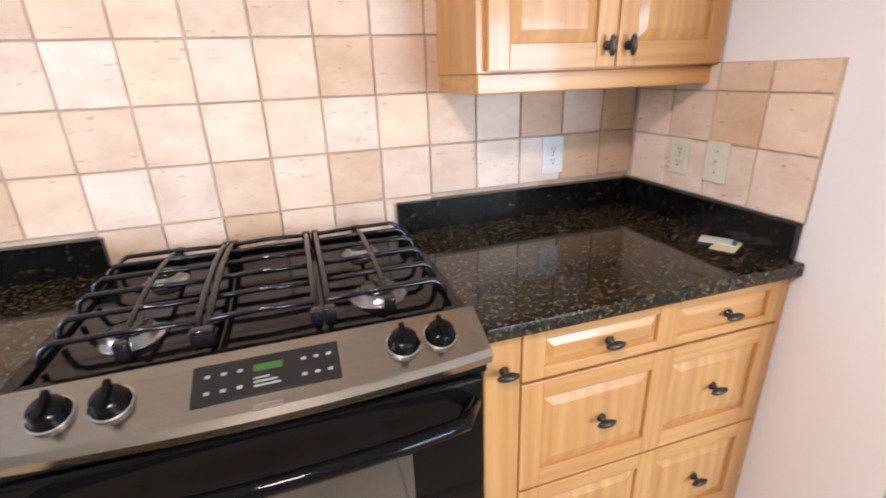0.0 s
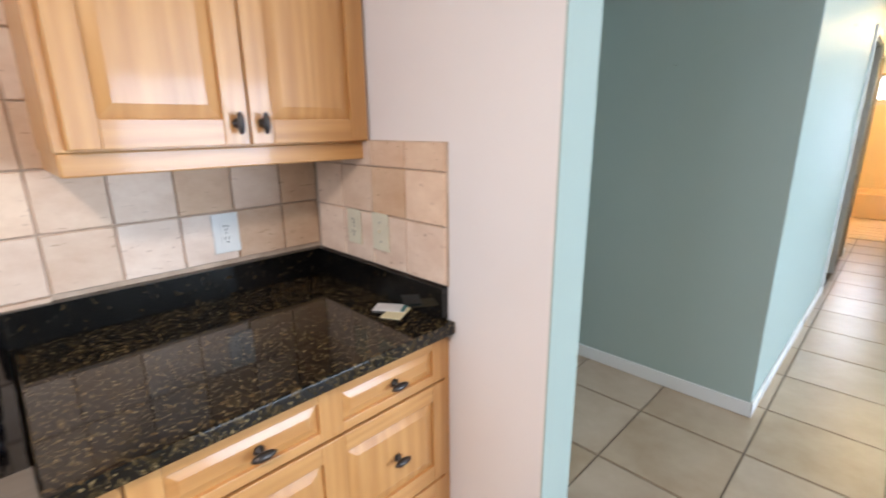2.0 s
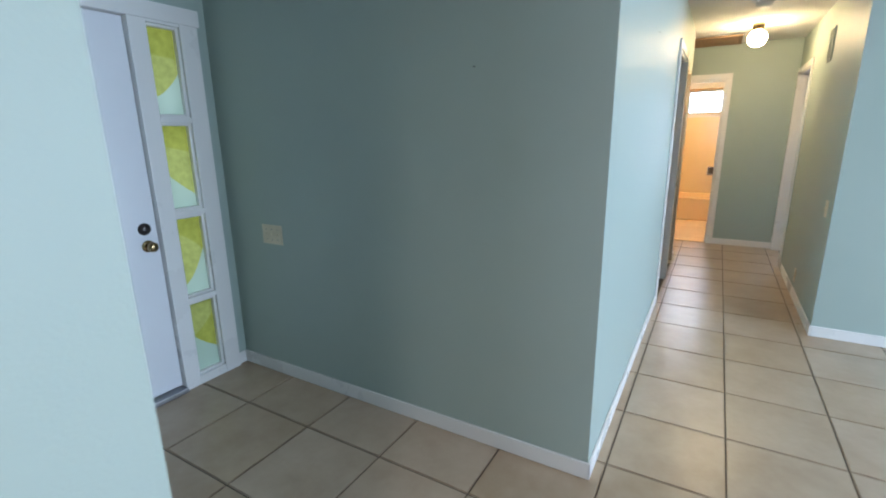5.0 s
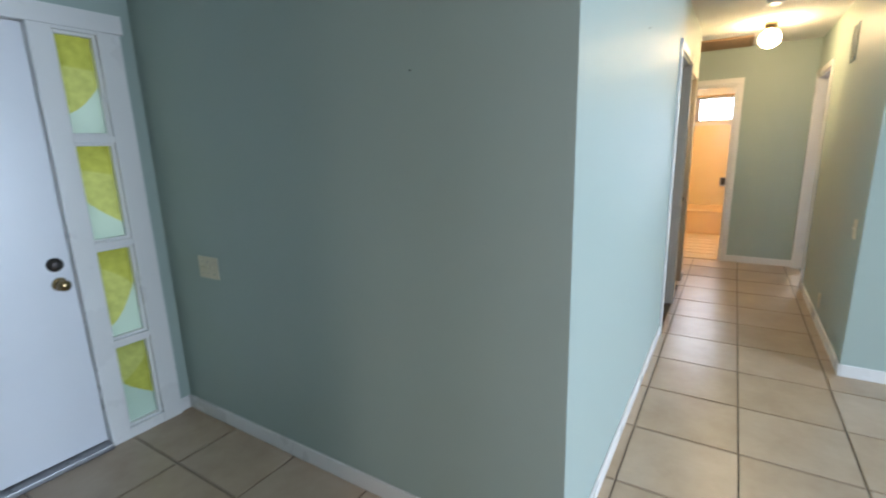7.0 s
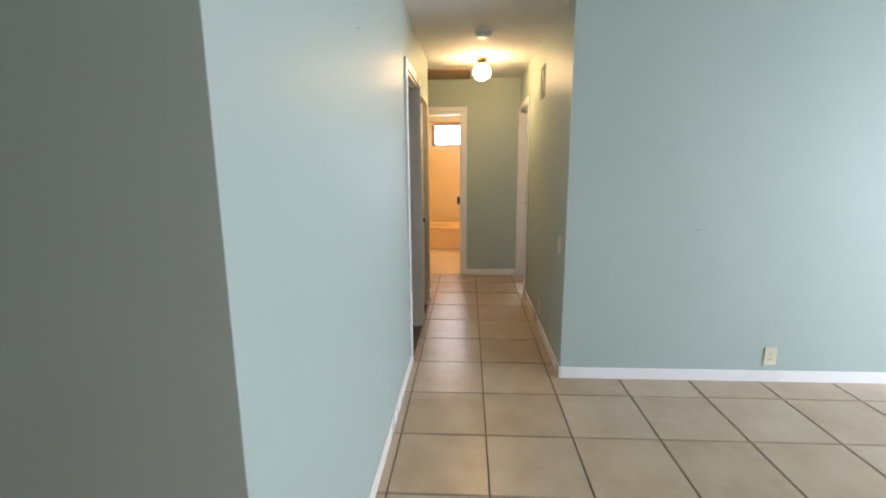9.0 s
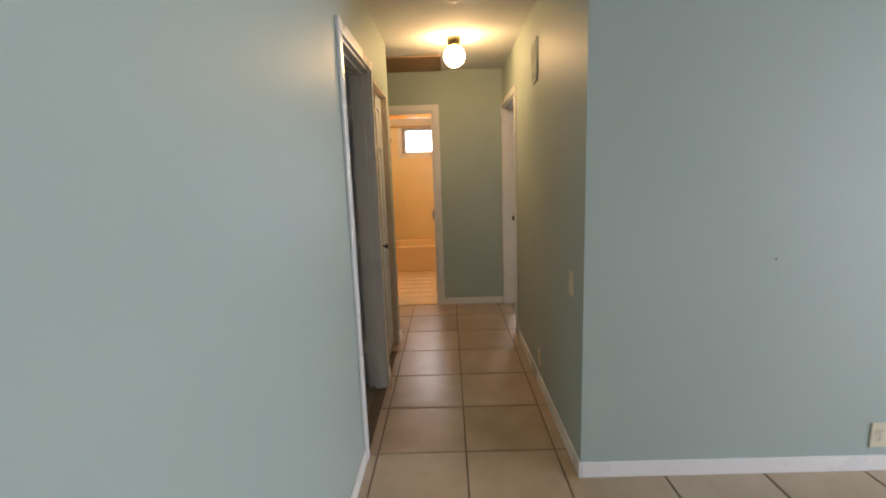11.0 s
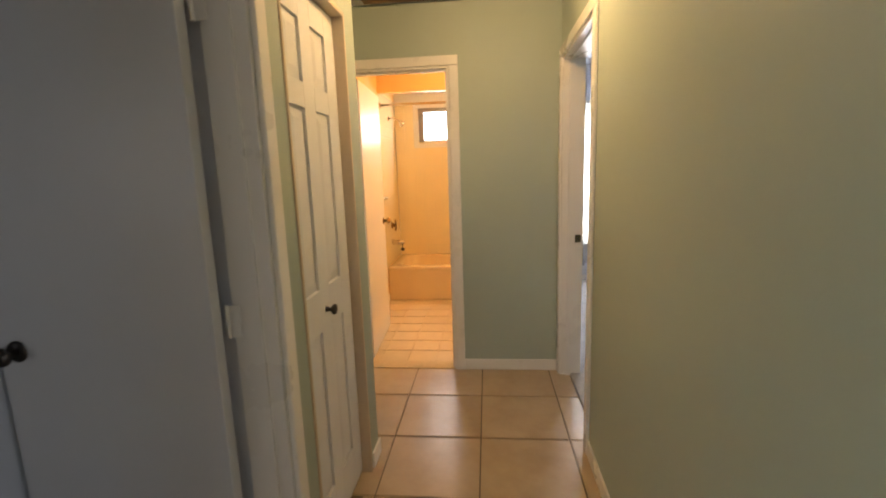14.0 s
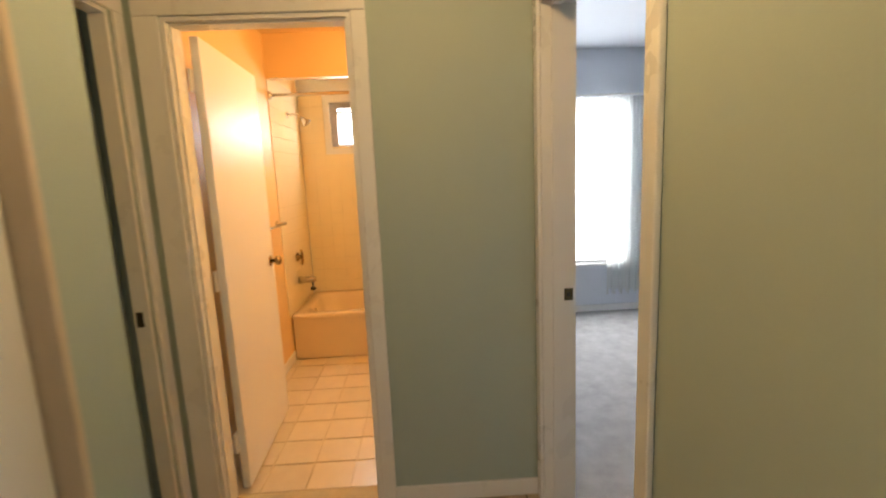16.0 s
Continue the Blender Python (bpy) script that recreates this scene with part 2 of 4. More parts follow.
GREYPRINT = mat("grey_print", (0.26, 0.26, 0.25), 0.6, scale=10)
BRONZE = mat("oil_rubbed_bronze", (0.035, 0.03, 0.028), 0.32, 0.6, second=(0.06, 0.05, 0.045), scale=30)
CHROME = mat("worn_chrome", (0.62, 0.60, 0.56), 0.16, 1.0, second=(0.55, 0.53, 0.5), scale=14)
BRASS = mat("antique_brass", (0.40, 0.30, 0.16), 0.24, 1.0, second=(0.25, 0.18, 0.09), scale=25)
IVORY = mat("ivory_plastic", (0.72, 0.66, 0.50), 0.35, scale=6)
WHITEPLASTIC = mat("white_plastic", (0.80, 0.80, 0.77), 0.35, scale=6)
# near-black in place of shade inside openings; threshold screws use it too
SLOT = mat("slot_shade_and_screw", (0.03, 0.03, 0.03), 0.6, scale=6)
ALUM = mat("aluminium_sill", (0.36, 0.36, 0.37), 0.48, 1.0, second=(0.26, 0.26, 0.27), scale=12)
CARPET = mat("pale_grey_carpet", (0.46, 0.45, 0.44), 0.95, second=(0.32, 0.31, 0.30), scale=9, bump=1.0, bump_scale=140, detail=8)
DARKCARPET = mat("brown_carpet", (0.20, 0.17, 0.14), 0.95, second=(0.14, 0.12, 0.1), scale=20, bump=1.0, bump_scale=140)
ENAMEL = mat("almond_tub_enamel", (0.72, 0.57, 0.36), 0.14, second=(0.69, 0.54, 0.34), scale=3, spec=0.6)
WTILE = mat("glazed_wall_tile", (0.80, 0.69, 0.46), 0.14, second=(0.77, 0.66, 0.43), scale=3, spec=0.6)
WOODVENT = mat("dusty_grille_metal", (0.30, 0.19, 0.10), 0.6, second=(0.21, 0.13, 0.07), scale=14)
OPAL = glow("opal_glass", (1.0, 0.68, 0.30), 125.0)
FROST = sheer("frosted_pane", (0.93, 0.95, 0.93), 0.3)
LACE = sheer("white_lace", (0.90, 0.92, 0.90), 0.28)
YGLASS = leaded_glass()
PANE = clear_glass("window_glass")
CARD = mat("cream_card", (0.78, 0.70, 0.45), 0.6, scale=6)
PAPER = mat("white_paper", (0.8, 0.8, 0.8), 0.6, scale=6)
TEAL = mat("teal_print", (0.03, 0.16, 0.17), 0.5, scale=6)
GROUND = mat("dry_lawn", (0.09, 0.11, 0.05), 0.95, second=(0.16, 0.14, 0.08), scale=2, bump=0.5, bump_scale=20)
SHELL = mat("stucco", (0.55, 0.52, 0.47), 0.9, scale=6, bump=0.5, bump_scale=60)

# ---------------------------------------------------------------- builders


def box(bm, x0, x1, y0, y1, z0, z1, bevel=0.0, segments=2):
    """A box, its edges rounded by bevel, added to bm."""
    x0, x1, y0, y1, z0, z1 = min(x0, x1), max(x0, x1), min(y0, y1), max(y0, y1), min(z0, z1), max(z0, z1)
    vs = [bm.verts.new((x, y, z)) for x in (x0, x1) for y in (y0, y1) for z in (z0, z1)]
    fs = [bm.faces.new([vs[i] for i in f]) for f in ((0, 1, 3, 2), (4, 6, 7, 5), (0, 4, 5, 1), (2, 3, 7, 6), (0, 2, 6, 4), (1, 5, 7, 3))]
    if bevel:
        es = list({e for f in fs for e in f.edges})
        bmesh.ops.bevel(bm, geom=es, offset=bevel, segments=segments, profile=0.6, affect="EDGES")
    return bm


def B(*a, **k):
    return box(bmesh.new(), *a, **k)


def lathe(profile, at=(0, 0, 0), axis="z", steps=24, bm=None):
    """A turned shape: profile of (radius, height)."""
    bm = bm or bmesh.new()
    rings = []
    for r, hgt in profile:
        ring = []
        for i in range(steps):
            a = 2 * math.pi * i / steps
            u, v = r * math.cos(a), r * math.sin(a)
            p = {"z": (u, v, hgt), "y": (u, hgt, v), "x": (hgt, u, v)}[axis]
            ring.append(bm.verts.new(Vector(p) + Vector(at)))
        rings.append(ring)
    for a, b in zip(rings, rings[1:]):
        for i in range(steps):
            bm.faces.new((a[i], a[(i + 1) % steps], b[(i + 1) % steps], b[i]))
    bm.faces.new(rings[0])
    bm.faces.new(rings[-1][::-1])
    bmesh.ops.recalc_face_normals(bm, faces=bm.faces)
    return bm


def tube(points, radius, steps=10, bm=None):
    """A round bar bent along points."""
    bm = bm or bmesh.new()
    pts = [Vector(p) for p in points]
    rings, side = [], None
    for i, p in enumerate(pts):
        d = (pts[min(i + 1, len(pts) - 1)] - pts[max(i - 1, 0)]).normalized()
        if side is None:
            side = d.cross(Vector((0.31, 0.2, 0.93))).normalized()
        side = (side - d * side.dot(d)).normalized()
        up = d.cross(side)
        rings.append([bm.verts.new(p + radius * (math.cos(a) * side + math.sin(a) * up)) for a in (2 * math.pi * k / steps for k in range(steps))])
    for a, b in zip(rings, rings[1:]):
        for i in range(steps):
            bm.faces.new((a[i], a[(i + 1) % steps], b[(i + 1) % steps], b[i]))
    bm.faces.new(rings[0][::-1])
    bm.faces.new(rings[-1])
    bmesh.ops.recalc_face_normals(bm, faces=bm.faces)
    return bm


def link(name, bm, material, smooth=False):
    me = bpy.data.meshes.new(name)
    bm.to_mesh(me)
    bm.free()
    me.materials.append(material)
    if smooth:
        for p in me.polygons:
            p.use_smooth = True
    return new(name, me)


def part(name, bm, material, parent, label="", smooth=False):
    ob = link(name, bm, material, smooth)
    ob.parent = parent
    ob.matrix_parent_inverse = parent.matrix_basis.inverted()
    if label:
        ob["label"] = label
    return ob


def thing(name, at, label, category, group=""):
    ob = new(name)
    ob.location = at
    ob.empty_display_size = 0.1
    return tagged(ob, label, category, group)


def structure(name, bm, material, label, category):
    return tagged(link(name, bm, material), label, category, kind="structure")


def raised_panel(x0, x1, z0, z1, y, drop=0.010, slope=0.028):
    """The raised field of a cabinet door: bevelled slopes up to a flat field; faces -y at y."""
    bm = bmesh.new()
    a = [bm.verts.new(p) for p in ((x0, y + drop, z0), (x1, y + drop, z0), (x1, y + drop, z1), (x0, y + drop, z1))]
    s = min(slope, (x1 - x0) * 0.3, (z1 - z0) * 0.3)
    b = [bm.verts.new(p) for p in ((x0 + s, y + 0.002, z0 + s), (x1 - s, y + 0.002, z0 + s), (x1 - s, y + 0.002, z1 - s), (x0 + s, y + 0.002, z1 - s))]
    c = [bm.verts.new((v.co.x, y + drop + 0.006, v.co.z)) for v in a]
    for i in range(4):
        j = (i + 1) % 4
        bm.faces.new((a[i], a[j], b[j], b[i]))
        bm.faces.new((a[j], a[i], c[i], c[j]))
    bm.faces.new(b)
    bm.faces.new(c[::-1])
    bmesh.ops.recalc_face_normals(bm, faces=bm.faces)
    return bm


CEILING = 2.45
# ---------------------------------------------------------------- large structure
bm = bmesh.new()


structure("ground", box(bm, -600, 600, -600, 600, -0.40, -0.20), GROUND, "dry lawn outside the house", "ground")
structure("floor_slab", B(-3.3, 8.05, -5.3, 2.62, -0.19, -0.006), GROUT, "dark grout and slab under the floor tiles", "floor")
structure("floor_bathroom", B(8.05, 10.66, -0.80, 0.90, -0.19, -0.005), BGROUT, "tan grout bed of the bathroom floor", "floor")
structure("floor_bedroom", B(5.205, 10.575, -4.195, -0.865, -0.004, 0.012), CARPET, "pale grey worn bedroom carpet", "carpet")
structure("floor_bedroom_slab", B(8.05, 10.70, -4.2, -0.81, -0.19, -0.0045), GROUT, "concrete slab under the carpet", "floor")
structure("floor_front_bedroom", B(2.99, 6.10, 0.31, 2.6, -0.004, 0.010), DARKCARPET, "brown carpet in the front bedroom", "carpet")
structure("ceiling", B(-3.3, 8.05, -5.4, 2.8, CEILING, CEILING + 0.12), CEIL, "white textured ceiling", "ceiling")
structure("ceiling_bathroom", B(8.05, 10.8, -0.81, 1.0, 2.50, 2.57), PEACH, "peach painted bathroom ceiling", "ceiling")
structure("ceiling_bedroom", B(8.05, 10.8, -4.4, -0.81, 2.54, 2.62), BLUEWHITE, "pale bedroom ceiling", "ceiling")


def wall(name, pieces, material, label):
    bm = bmesh.new()
    for p in pieces:
        box(bm, *p)
    return structure(name, bm, material, label, "wall")


H = CEILING
wall("wall_kitchen_back", [(-3.0, 1.205, 1.385, 1.50, 0, H)], CREAM, "cream kitchen wall behind the stone tiles")
wall("wall_kitchen_end", [(1.205, 1.262, 0.405, 1.50, 0, H)], CREAM, "smooth cream painted end wall of the kitchen")
wall("wall_entry_left", [(1.262, 1.338, 0.40, 2.478, 0, H), (1.2051, 1.262, 0.40, 0.405, 0, H)], SAGE, "sage green wall end beside the entry")
wall("wall_entry_right", [(2.87, 2.985, 0.245, 2.478, 0, H)], SAGE, "sage green entry wall")
wall("wall_front", [(1.205, 1.46, 2.478, 2.62, 0, H), (2.80, 6.95, 2.478, 2.62, 0, 0.9), (1.46, 2.80, 2.478, 2.62, 2.11, H),
                    (2.80, 3.3, 2.478, 2.62, 0.9, H), (4.5, 6.95, 2.478, 2.62, 0.9, H), (3.3, 4.5, 2.478, 2.62, 2.0, H)], SAGE, "sage green front wall round the entrance door")
wall("wall_hall_left", [(2.985, 5.285, 0.245, 0.36, 0, H), (6.065, 6.235, 0.245, 0.36, 0, H), (6.86, 7.0, 0.245, 0.36, 0, H),
                        (5.285, 6.065, 0.245, 0.36, 2.06, H), (6.235, 6.86, 0.245, 0.36, 2.04, H)], SAGE, "sage green hall wall with two doorways")
wall("wall_recess", [(6.885, 7.0, 0.36, 0.86, 0, H), (6.885, 7.14, 0.86, 0.975, 0, H), (7.91, 8.0, 0.745, 0.80, 0, H),
                     (7.14, 7.91, 0.745, 0.80, 2.06, H), (7.0, 7.14, 0.745, 0.86, 0, H)], SAGE, "sage green wall of the hall recess")
wall("wall_hall_end", [(8.0, 8.11, -0.80, -0.09, 0, H), (8.0, 8.11, 0.612, 0.86, 0, H), (8.0, 8.11, -0.09, 0.612, 2.06, H), (8.0, 8.05, -0.80, 0.86, H, 2.57)], SAGE, "sage green end wall of the hall")
wall("wall_hall_right", [(5.085, 7.078, -0.865, -0.80, 0, H), (7.94, 8.0, -0.865, -0.80, 0, H), (7.078, 7.94, -0.865, -0.80, 2.06, H)], SAGE, "sage green wall along the hall")
wall("wall_bedroom_near", [(5.20, 7.078, -0.93, -0.865, 0, H), (7.94, 8.11, -0.93, -0.865, 0, H), (7.078, 7.94, -0.93, -0.865, 2.06, H), (8.0, 10.58, -0.93, -0.86, 0, 2.54), (8.0, 8.05, -4.2, -0.93, H, 2.54)], BLUEWHITE, "pale blue white bedroom wall")
wall("wall_living_end", [(5.085, 5.20, -5.2, -0.865, 0, H)], SAGE, "sage green living room wall")
wall("wall_living_window", [(-3.2, 1.7, -5.3, -5.2, 0, H), (4.7, 5.2, -5.3, -5.2, 0, H), (1.7, 4.7, -5.3, -5.2, 2.15, H), (1.7, 4.7, -5.3, -5.2, 0, 0.12)], SAGE, "sage green wall with a wide window")
wall("wall_west", [(-3.15, -3.0, -5.2, -0.4, 0, H), (-3.15, -3.0, 1.1, 1.5, 0, H), (-3.15, -3.0, -0.4, 1.1, 0, 0.95), (-3.15, -3.0, -0.4, 1.1, 2.15, H)], SAGE, "sage green wall behind the walk")
wall("wall_front_bedroom", [(6.088, 6.22, 0.364, 2.478, 0, H), (6.22, 6.885, 0.86, 0.97, 0, H)], BLUEWHITE, "pale wall between bedroom and closet")
wall("wall_dark_room", [(6.79, 6.885, 0.97, 2.478, 0, H), (8.11, 8.2, 0.97, 2.62, 0, H), (6.95, 8.2, 2.478, 2.62, 0, H)], SAGE, "wall of the unlit room off the hall")
wall("wall_bath_left", [(8.11, 10.55, 0.775, 0.86, 0, 2.5)], PEACH, "peach painted bathroom wall")
wall("wall_bath_right", [(8.11, 10.55, -0.855, -0.76, 0, 2.5)], PEACH, "peach painted bathroom wall")
wall("wall_bath_near", [(8.1101, 8.118, -0.76, -0.155, 0, 2.5), (8.1101, 8.118, 0.685, 0.775, 0, 2.5), (8.1101, 8.118, -0.155, 0.685, 2.125, 2.5)], PEACH, "peach painted bathroom wall by the door")
wall("wall_bath_back", [(10.55, 10.66, -0.86, -0.13, 0, 2.5), (10.55, 10.66, 0.49, 0.90, 0, 2.5), (10.55, 10.66, -0.13, 0.49, 0, 1.73), (10.55, 10.66, -0.13, 0.49, 2.14, 2.5)], CEIL, "white painted wall above the bath tiles")
wall("wall_bath_soffit", [(9.70, 9.78, -0.76, 0.775, 2.19, 2.5)], PEACH, "peach painted drop beam over the tub")
wall("wall_bedroom_back", [(10.58, 10.7, -1.45, -0.86, 0, 2.54), (10.58, 10.7, -4.2, -2.36, 0, 2.54), (10.58, 10.7, -2.36, -1.45, 0, 0.50), (10.58, 10.7, -2.36, -1.45, 2.07, 2.54)], BLUEWHITE, "pale blue white bedroom window wall")
wall("wall_bedroom_far", [(5.2, 10.7, -4.32, -4.2, 0, 2.54)], BLUEWHITE, "pale bedroom wall")

# ---------------------------------------------------------------- trim
def baseboard(name, pieces, label="white painted baseboard"):
    bm = bmesh.new()
    for p in pieces:
        box(bm, *p, 0.0, 0.078, bevel=0.005)
    return structure(name, bm, TRIM, label, "baseboard")


baseboard("baseboard_entry", [(2.857, 2.8695, 0.233, 2.478), (2.80, 2.857, 2.466, 2.4775), (1.3385, 1.350, 0.40, 2.478)])
baseboard("baseboard_hall_left", [(2.857, 5.222, 0.233, 0.2445), (6.128, 6.228, 0.233, 0.2445), (6.872, 7.012, 0.233, 0.2445), (7.0005, 7.012, 0.245, 0.74)])
baseboard("baseboard_hall_end", [(7.987, 7.9995, -0.79, -0.15)])
baseboard("baseboard_hall_right", [(5.073, 7.017, -0.7995, -0.788)])
baseboard("baseboard_living", [(5.073, 5.0845, -5.19, -0.8)])
baseboard("baseboard_bedroom", [(10.567, 10.5795, -4.19, -0.94)])
baseboard("baseboard_bath", [(8.12, 9.755, 0.763, 0.7745)])


def casing(name, axis, a0, a1, face, top, out, width=0.060, proud=0.017, left=None):
    """Flat door trim with eased edges round an opening a0..a1, on the wall face, out = +1 or -1 along the face's normal."""
    bm = bmesh.new()
    left = left or width
    f0, f1 = face + out * 0.0006, face + out * proud
    for s in ((a0 - width, a0, 0.0, top), (a1, a1 + left, 0.0, top), (a0 - width, a1 + left, top, top + width)):
        if axis == "x":
            box(bm, s[0], s[1], f0, f1, s[2], s[3], bevel=0.006, segments=3)
        else:
            box(bm, f0, f1, s[0], s[1], s[2], s[3], bevel=0.006, segments=3)
    return structure(name, bm, TRIM, "white gloss door casing", "door casing")


def jamb(name, axis, a0, a1, d0, d1, top, stop=None):
    """The lining of a doorway, with its stop strip."""
    bm = bmesh.new()
    t = 0.016
    for s in ((a0 + 0.0005, a0 + t, 0, top - 0.0005), (a1 - t, a1 - 0.0005, 0, top - 0.0005), (a0 + t, a1 - t, top - t, top - 0.0005)):
        if axis == "x":
            box(bm, s[0], s[1], d0, d1, s[2], s[3])
        else:
            box(bm, d0, d1, s[0], s[1], s[2], s[3])
    if stop is not None:
        for s in ((a0 + t, a0 + t + 0.010, 0, top - t), (a1 - t - 0.010, a1 - t, 0, top - t), (a0 + t + 0.010, a1 - t - 0.010, top - t - 0.010, top - t)):
            if axis == "x":
                box(bm, s[0], s[1], stop - 0.018, stop + 0.018, s[2], s[3])
            else:
                box(bm, stop - 0.018, stop + 0.018, s[0], s[1], s[2], s[3])
    return structure(name, bm, TRIM, "white painted door lining", "door frame")


casing("trim_front_bedroom_door", "x", 5.285, 6.065, 0.245, 2.06, -1)
jamb("door_frame_front_bedroom", "x", 5.285, 6.065, 0.243, 0.362, 2.06, 0.30)
casing("trim_bath_door", "y", -0.09, 0.612, 8.0, 2.06, -1, left=0.096)
jamb("door_frame_bath", "y", -0.09, 0.612, 7.998, 8.12, 2.06, 8.04)
casing("trim_bedroom_door", "x", 7.078, 7.935, -0.80, 2.06, 1, width=0.058)
jamb("door_frame_bedroom", "x", 7.078, 7.94, -0.932, -0.798, 2.06, -0.855)
casing("trim_recess_door", "x", 7.2, 7.925, 0.745, 2.06, -1, width=0.057)
jamb("door_frame_recess", "x", 7.14, 7.91, 0.743, 0.802, 2.06)
bm = bmesh.new()
for s in ((6.2355, 6.250, 0, 2.0395), (6.843, 6.8595, 0, 2.0395), (6.250, 6.843, 2.020, 2.0395)):
    box(bm, s[0], s[1], 0.240, 0.352, s[2], s[3], bevel=0.004)
structure("door_frame_closet", bm, mat("tan_metal_frame", (0.60, 0.50, 0.39), 0.35, second=(0.55, 0.45, 0.34), scale=5), "tan painted closet door frame", "door frame")
structure("threshold_bath", B(7.994, 8.115, -0.074, 0.595, -0.004, 0.006, bevel=0.002), BGROUT, "worn strip under the bathroom door", "threshold")


# ---------------------------------------------------------------- doors
def round_knob(parent, x, y, z, axis, out, material, scale=1.0, rose=0.032):
    """A door knob on its rose, standing out along axis by out = +1 or -1."""
    s = scale * out
    part("rose", lathe([(rose * scale, 0.0), (rose * scale, 0.004 * s), (rose * 0.75 * scale, 0.009 * s)], (x, y, z), axis), material, parent, smooth=True)
    part("knob", lathe([(0.011 * scale, 0.007 * s), (0.011 * scale, 0.026 * s), (0.020 * scale, 0.032 * s), (0.027 * scale, 0.043 * s), (0.026 * scale, 0.056 * s), (0.016 * scale, 0.064 * s), (0.004, 0.066 * s)], (x, y, z), axis), material, parent, smooth=True)


def hinge(parent, x, y, z, axis):
    bm = lathe([(0.007, -0.045), (0.007, 0.045)], (x, y, z), "z", 12)
    if axis == "y":
        box(bm, x - 0.003, x + 0.030, y - 0.002, y + 0.002, z - 0.044, z + 0.044)
    else:
        box(bm, x - 0.002, x + 0.002, y - 0.036, y + 0.003, z - 0.044, z + 0.044)
    part("hinge", bm, TRIM, parent, "white painted hinge")


# the front bedroom door, open into the room
d = thing("bedroom_door", (6.02, 0.39, 0.012), "flat white bedroom door standing open on painted hinges", "door")
bm = B(6.000, 6.036, 0.388, 1.085, 0.014, 2.035, bevel=0.003)
bmesh.ops.rotate(bm, verts=bm.verts, cent=(6.036, 0.388, 0), matrix=Matrix.Rotation(radians(-4.0), 3, "Z"))
part("leaf", bm, DOORW, d)
for hz in (0.30, 1.02, 1.82):
    hinge(d, 6.040, 0.374, hz, "x")
round_knob(d, 6.043, 1.02, 0.93, "x", -1, BRONZE)

# the bathroom door, open along the bathroom wall
d = thing("bathroom_door", (8.13, 0.61, 0.0), "flat white bathroom door standing open with a brass knob", "door")
bm = B(8.150, 8.900, 0.548, 0.583, 0.014, 2.035, bevel=0.003)
bmesh.ops.rotate(bm, verts=bm.verts, cent=(8.150, 0.583, 0), matrix=Matrix.Rotation(radians(2.7), 3, "Z"))
part("leaf", bm, DOORW, d)
for hz in (0.25, 1.02, 1.86):
    bm = lathe([(0.007, -0.045), (0.007, 0.045)], (8.135, 0.590, hz), "z", 12)
    box(bm, 8.122, 8.152, 0.580, 0.584, hz - 0.044, hz + 0.044)
    part("hinge", bm, TRIM, d, "white painted hinge")
round_knob(d, 8.83, 0.582, 0.985, "y", -1, BRASS)

# the closet door: six raised panels
d = thing("closet_door", (6.485, 0.32, 0.012), "white six panel closet door with a small black knob, shut", "door")
bm = bmesh.new()
X0, X1, YF = 6.252, 6.840, 0.286
cols = ((6.342, 6.484), (6.584, 6.728))
rows = ((0.20, 0.83), (0.985, 1.625), (1.71, 1.915))
box(bm, X0, X1, YF + 0.012, YF + 0.034, 0.014, 2.015)
for a, b in ((X0, cols[0][0]), (cols[0][1], cols[1][0]), (cols[1][1], X1)):
    box(bm, a, b, YF, YF + 0.012, 0.014, 2.015, bevel=0.002)
for a, b in ((0.014, 0.20), (0.83, 0.985), (1.625, 1.71), (1.915, 2.015)):
    for c in cols:
        box(bm, c[0], c[1], YF, YF + 0.012, a, b, bevel=0.002)
part("frame", bm, DOORW, d)
for c in cols:
    for r in rows:
        part("panel", raised_panel(c[0] + 0.004, c[1] - 0.004, r[0] + 0.004, r[1] - 0.004, YF, 0.011, 0.035), DOORW, d)
part("knob", lathe([(0.012, 0.0), (0.009, -0.004), (0.007, -0.016), (0.016, -0.024), (0.021, -0.031), (0.018, -0.038), (0.003, -0.041)], (6.535, YF, 0.900), "y"), BRONZE, d, "small black knob", True)

# the strike plate on the bedroom jamb
d = thing("strike_plate", (7.9235, -0.90, 0.94), "small brass strike plate on the white door lining", "strike plate")
bm = B(7.9215, 7.9236, -0.920, -0.884, 0.912, 0.962, bevel=0.0008)
part("plate", bm, BRASS, d)
# dark patch on the plate for the shade in the hole
part("latch_hole", B(7.9208, 7.9214, -0.908, -0.895, 0.928, 0.946), SLOT, d)
d = thing("strike_plate", (7.893, 0.78, 0.94), "dark strike plate on the white door lining", "strike plate")
part("plate", B(7.8915, 7.8936, 0.765, 0.792, 0.905, 0.965, bevel=0.0008), BRONZE, d)

# entrance door, its frame and the side light
d = tagged(new("door_1"), "white painted entrance door with deadbolt and knob", "door", kind="structure")
d.location = (1.97, 2.49, 0)
part("leaf", B(1.51, 2.437, 2.486, 2.53, 0.034, 2.026, bevel=0.003), DOORW, d)
part("peephole", lathe([(0.009, 0.0), (0.009, -0.004), (0.006, -0.005)], (1.995, 2.486, 1.52), "y", 16), BRONZE, d)
part("deadbolt", lathe([(0.033, 0.0), (0.032, -0.008), (0.026, -0.013), (0.020, -0.020), (0.006, -0.021)], (2.373, 2.486, 0.980), "y"), BRONZE, d, "dark bronze deadbolt", True)
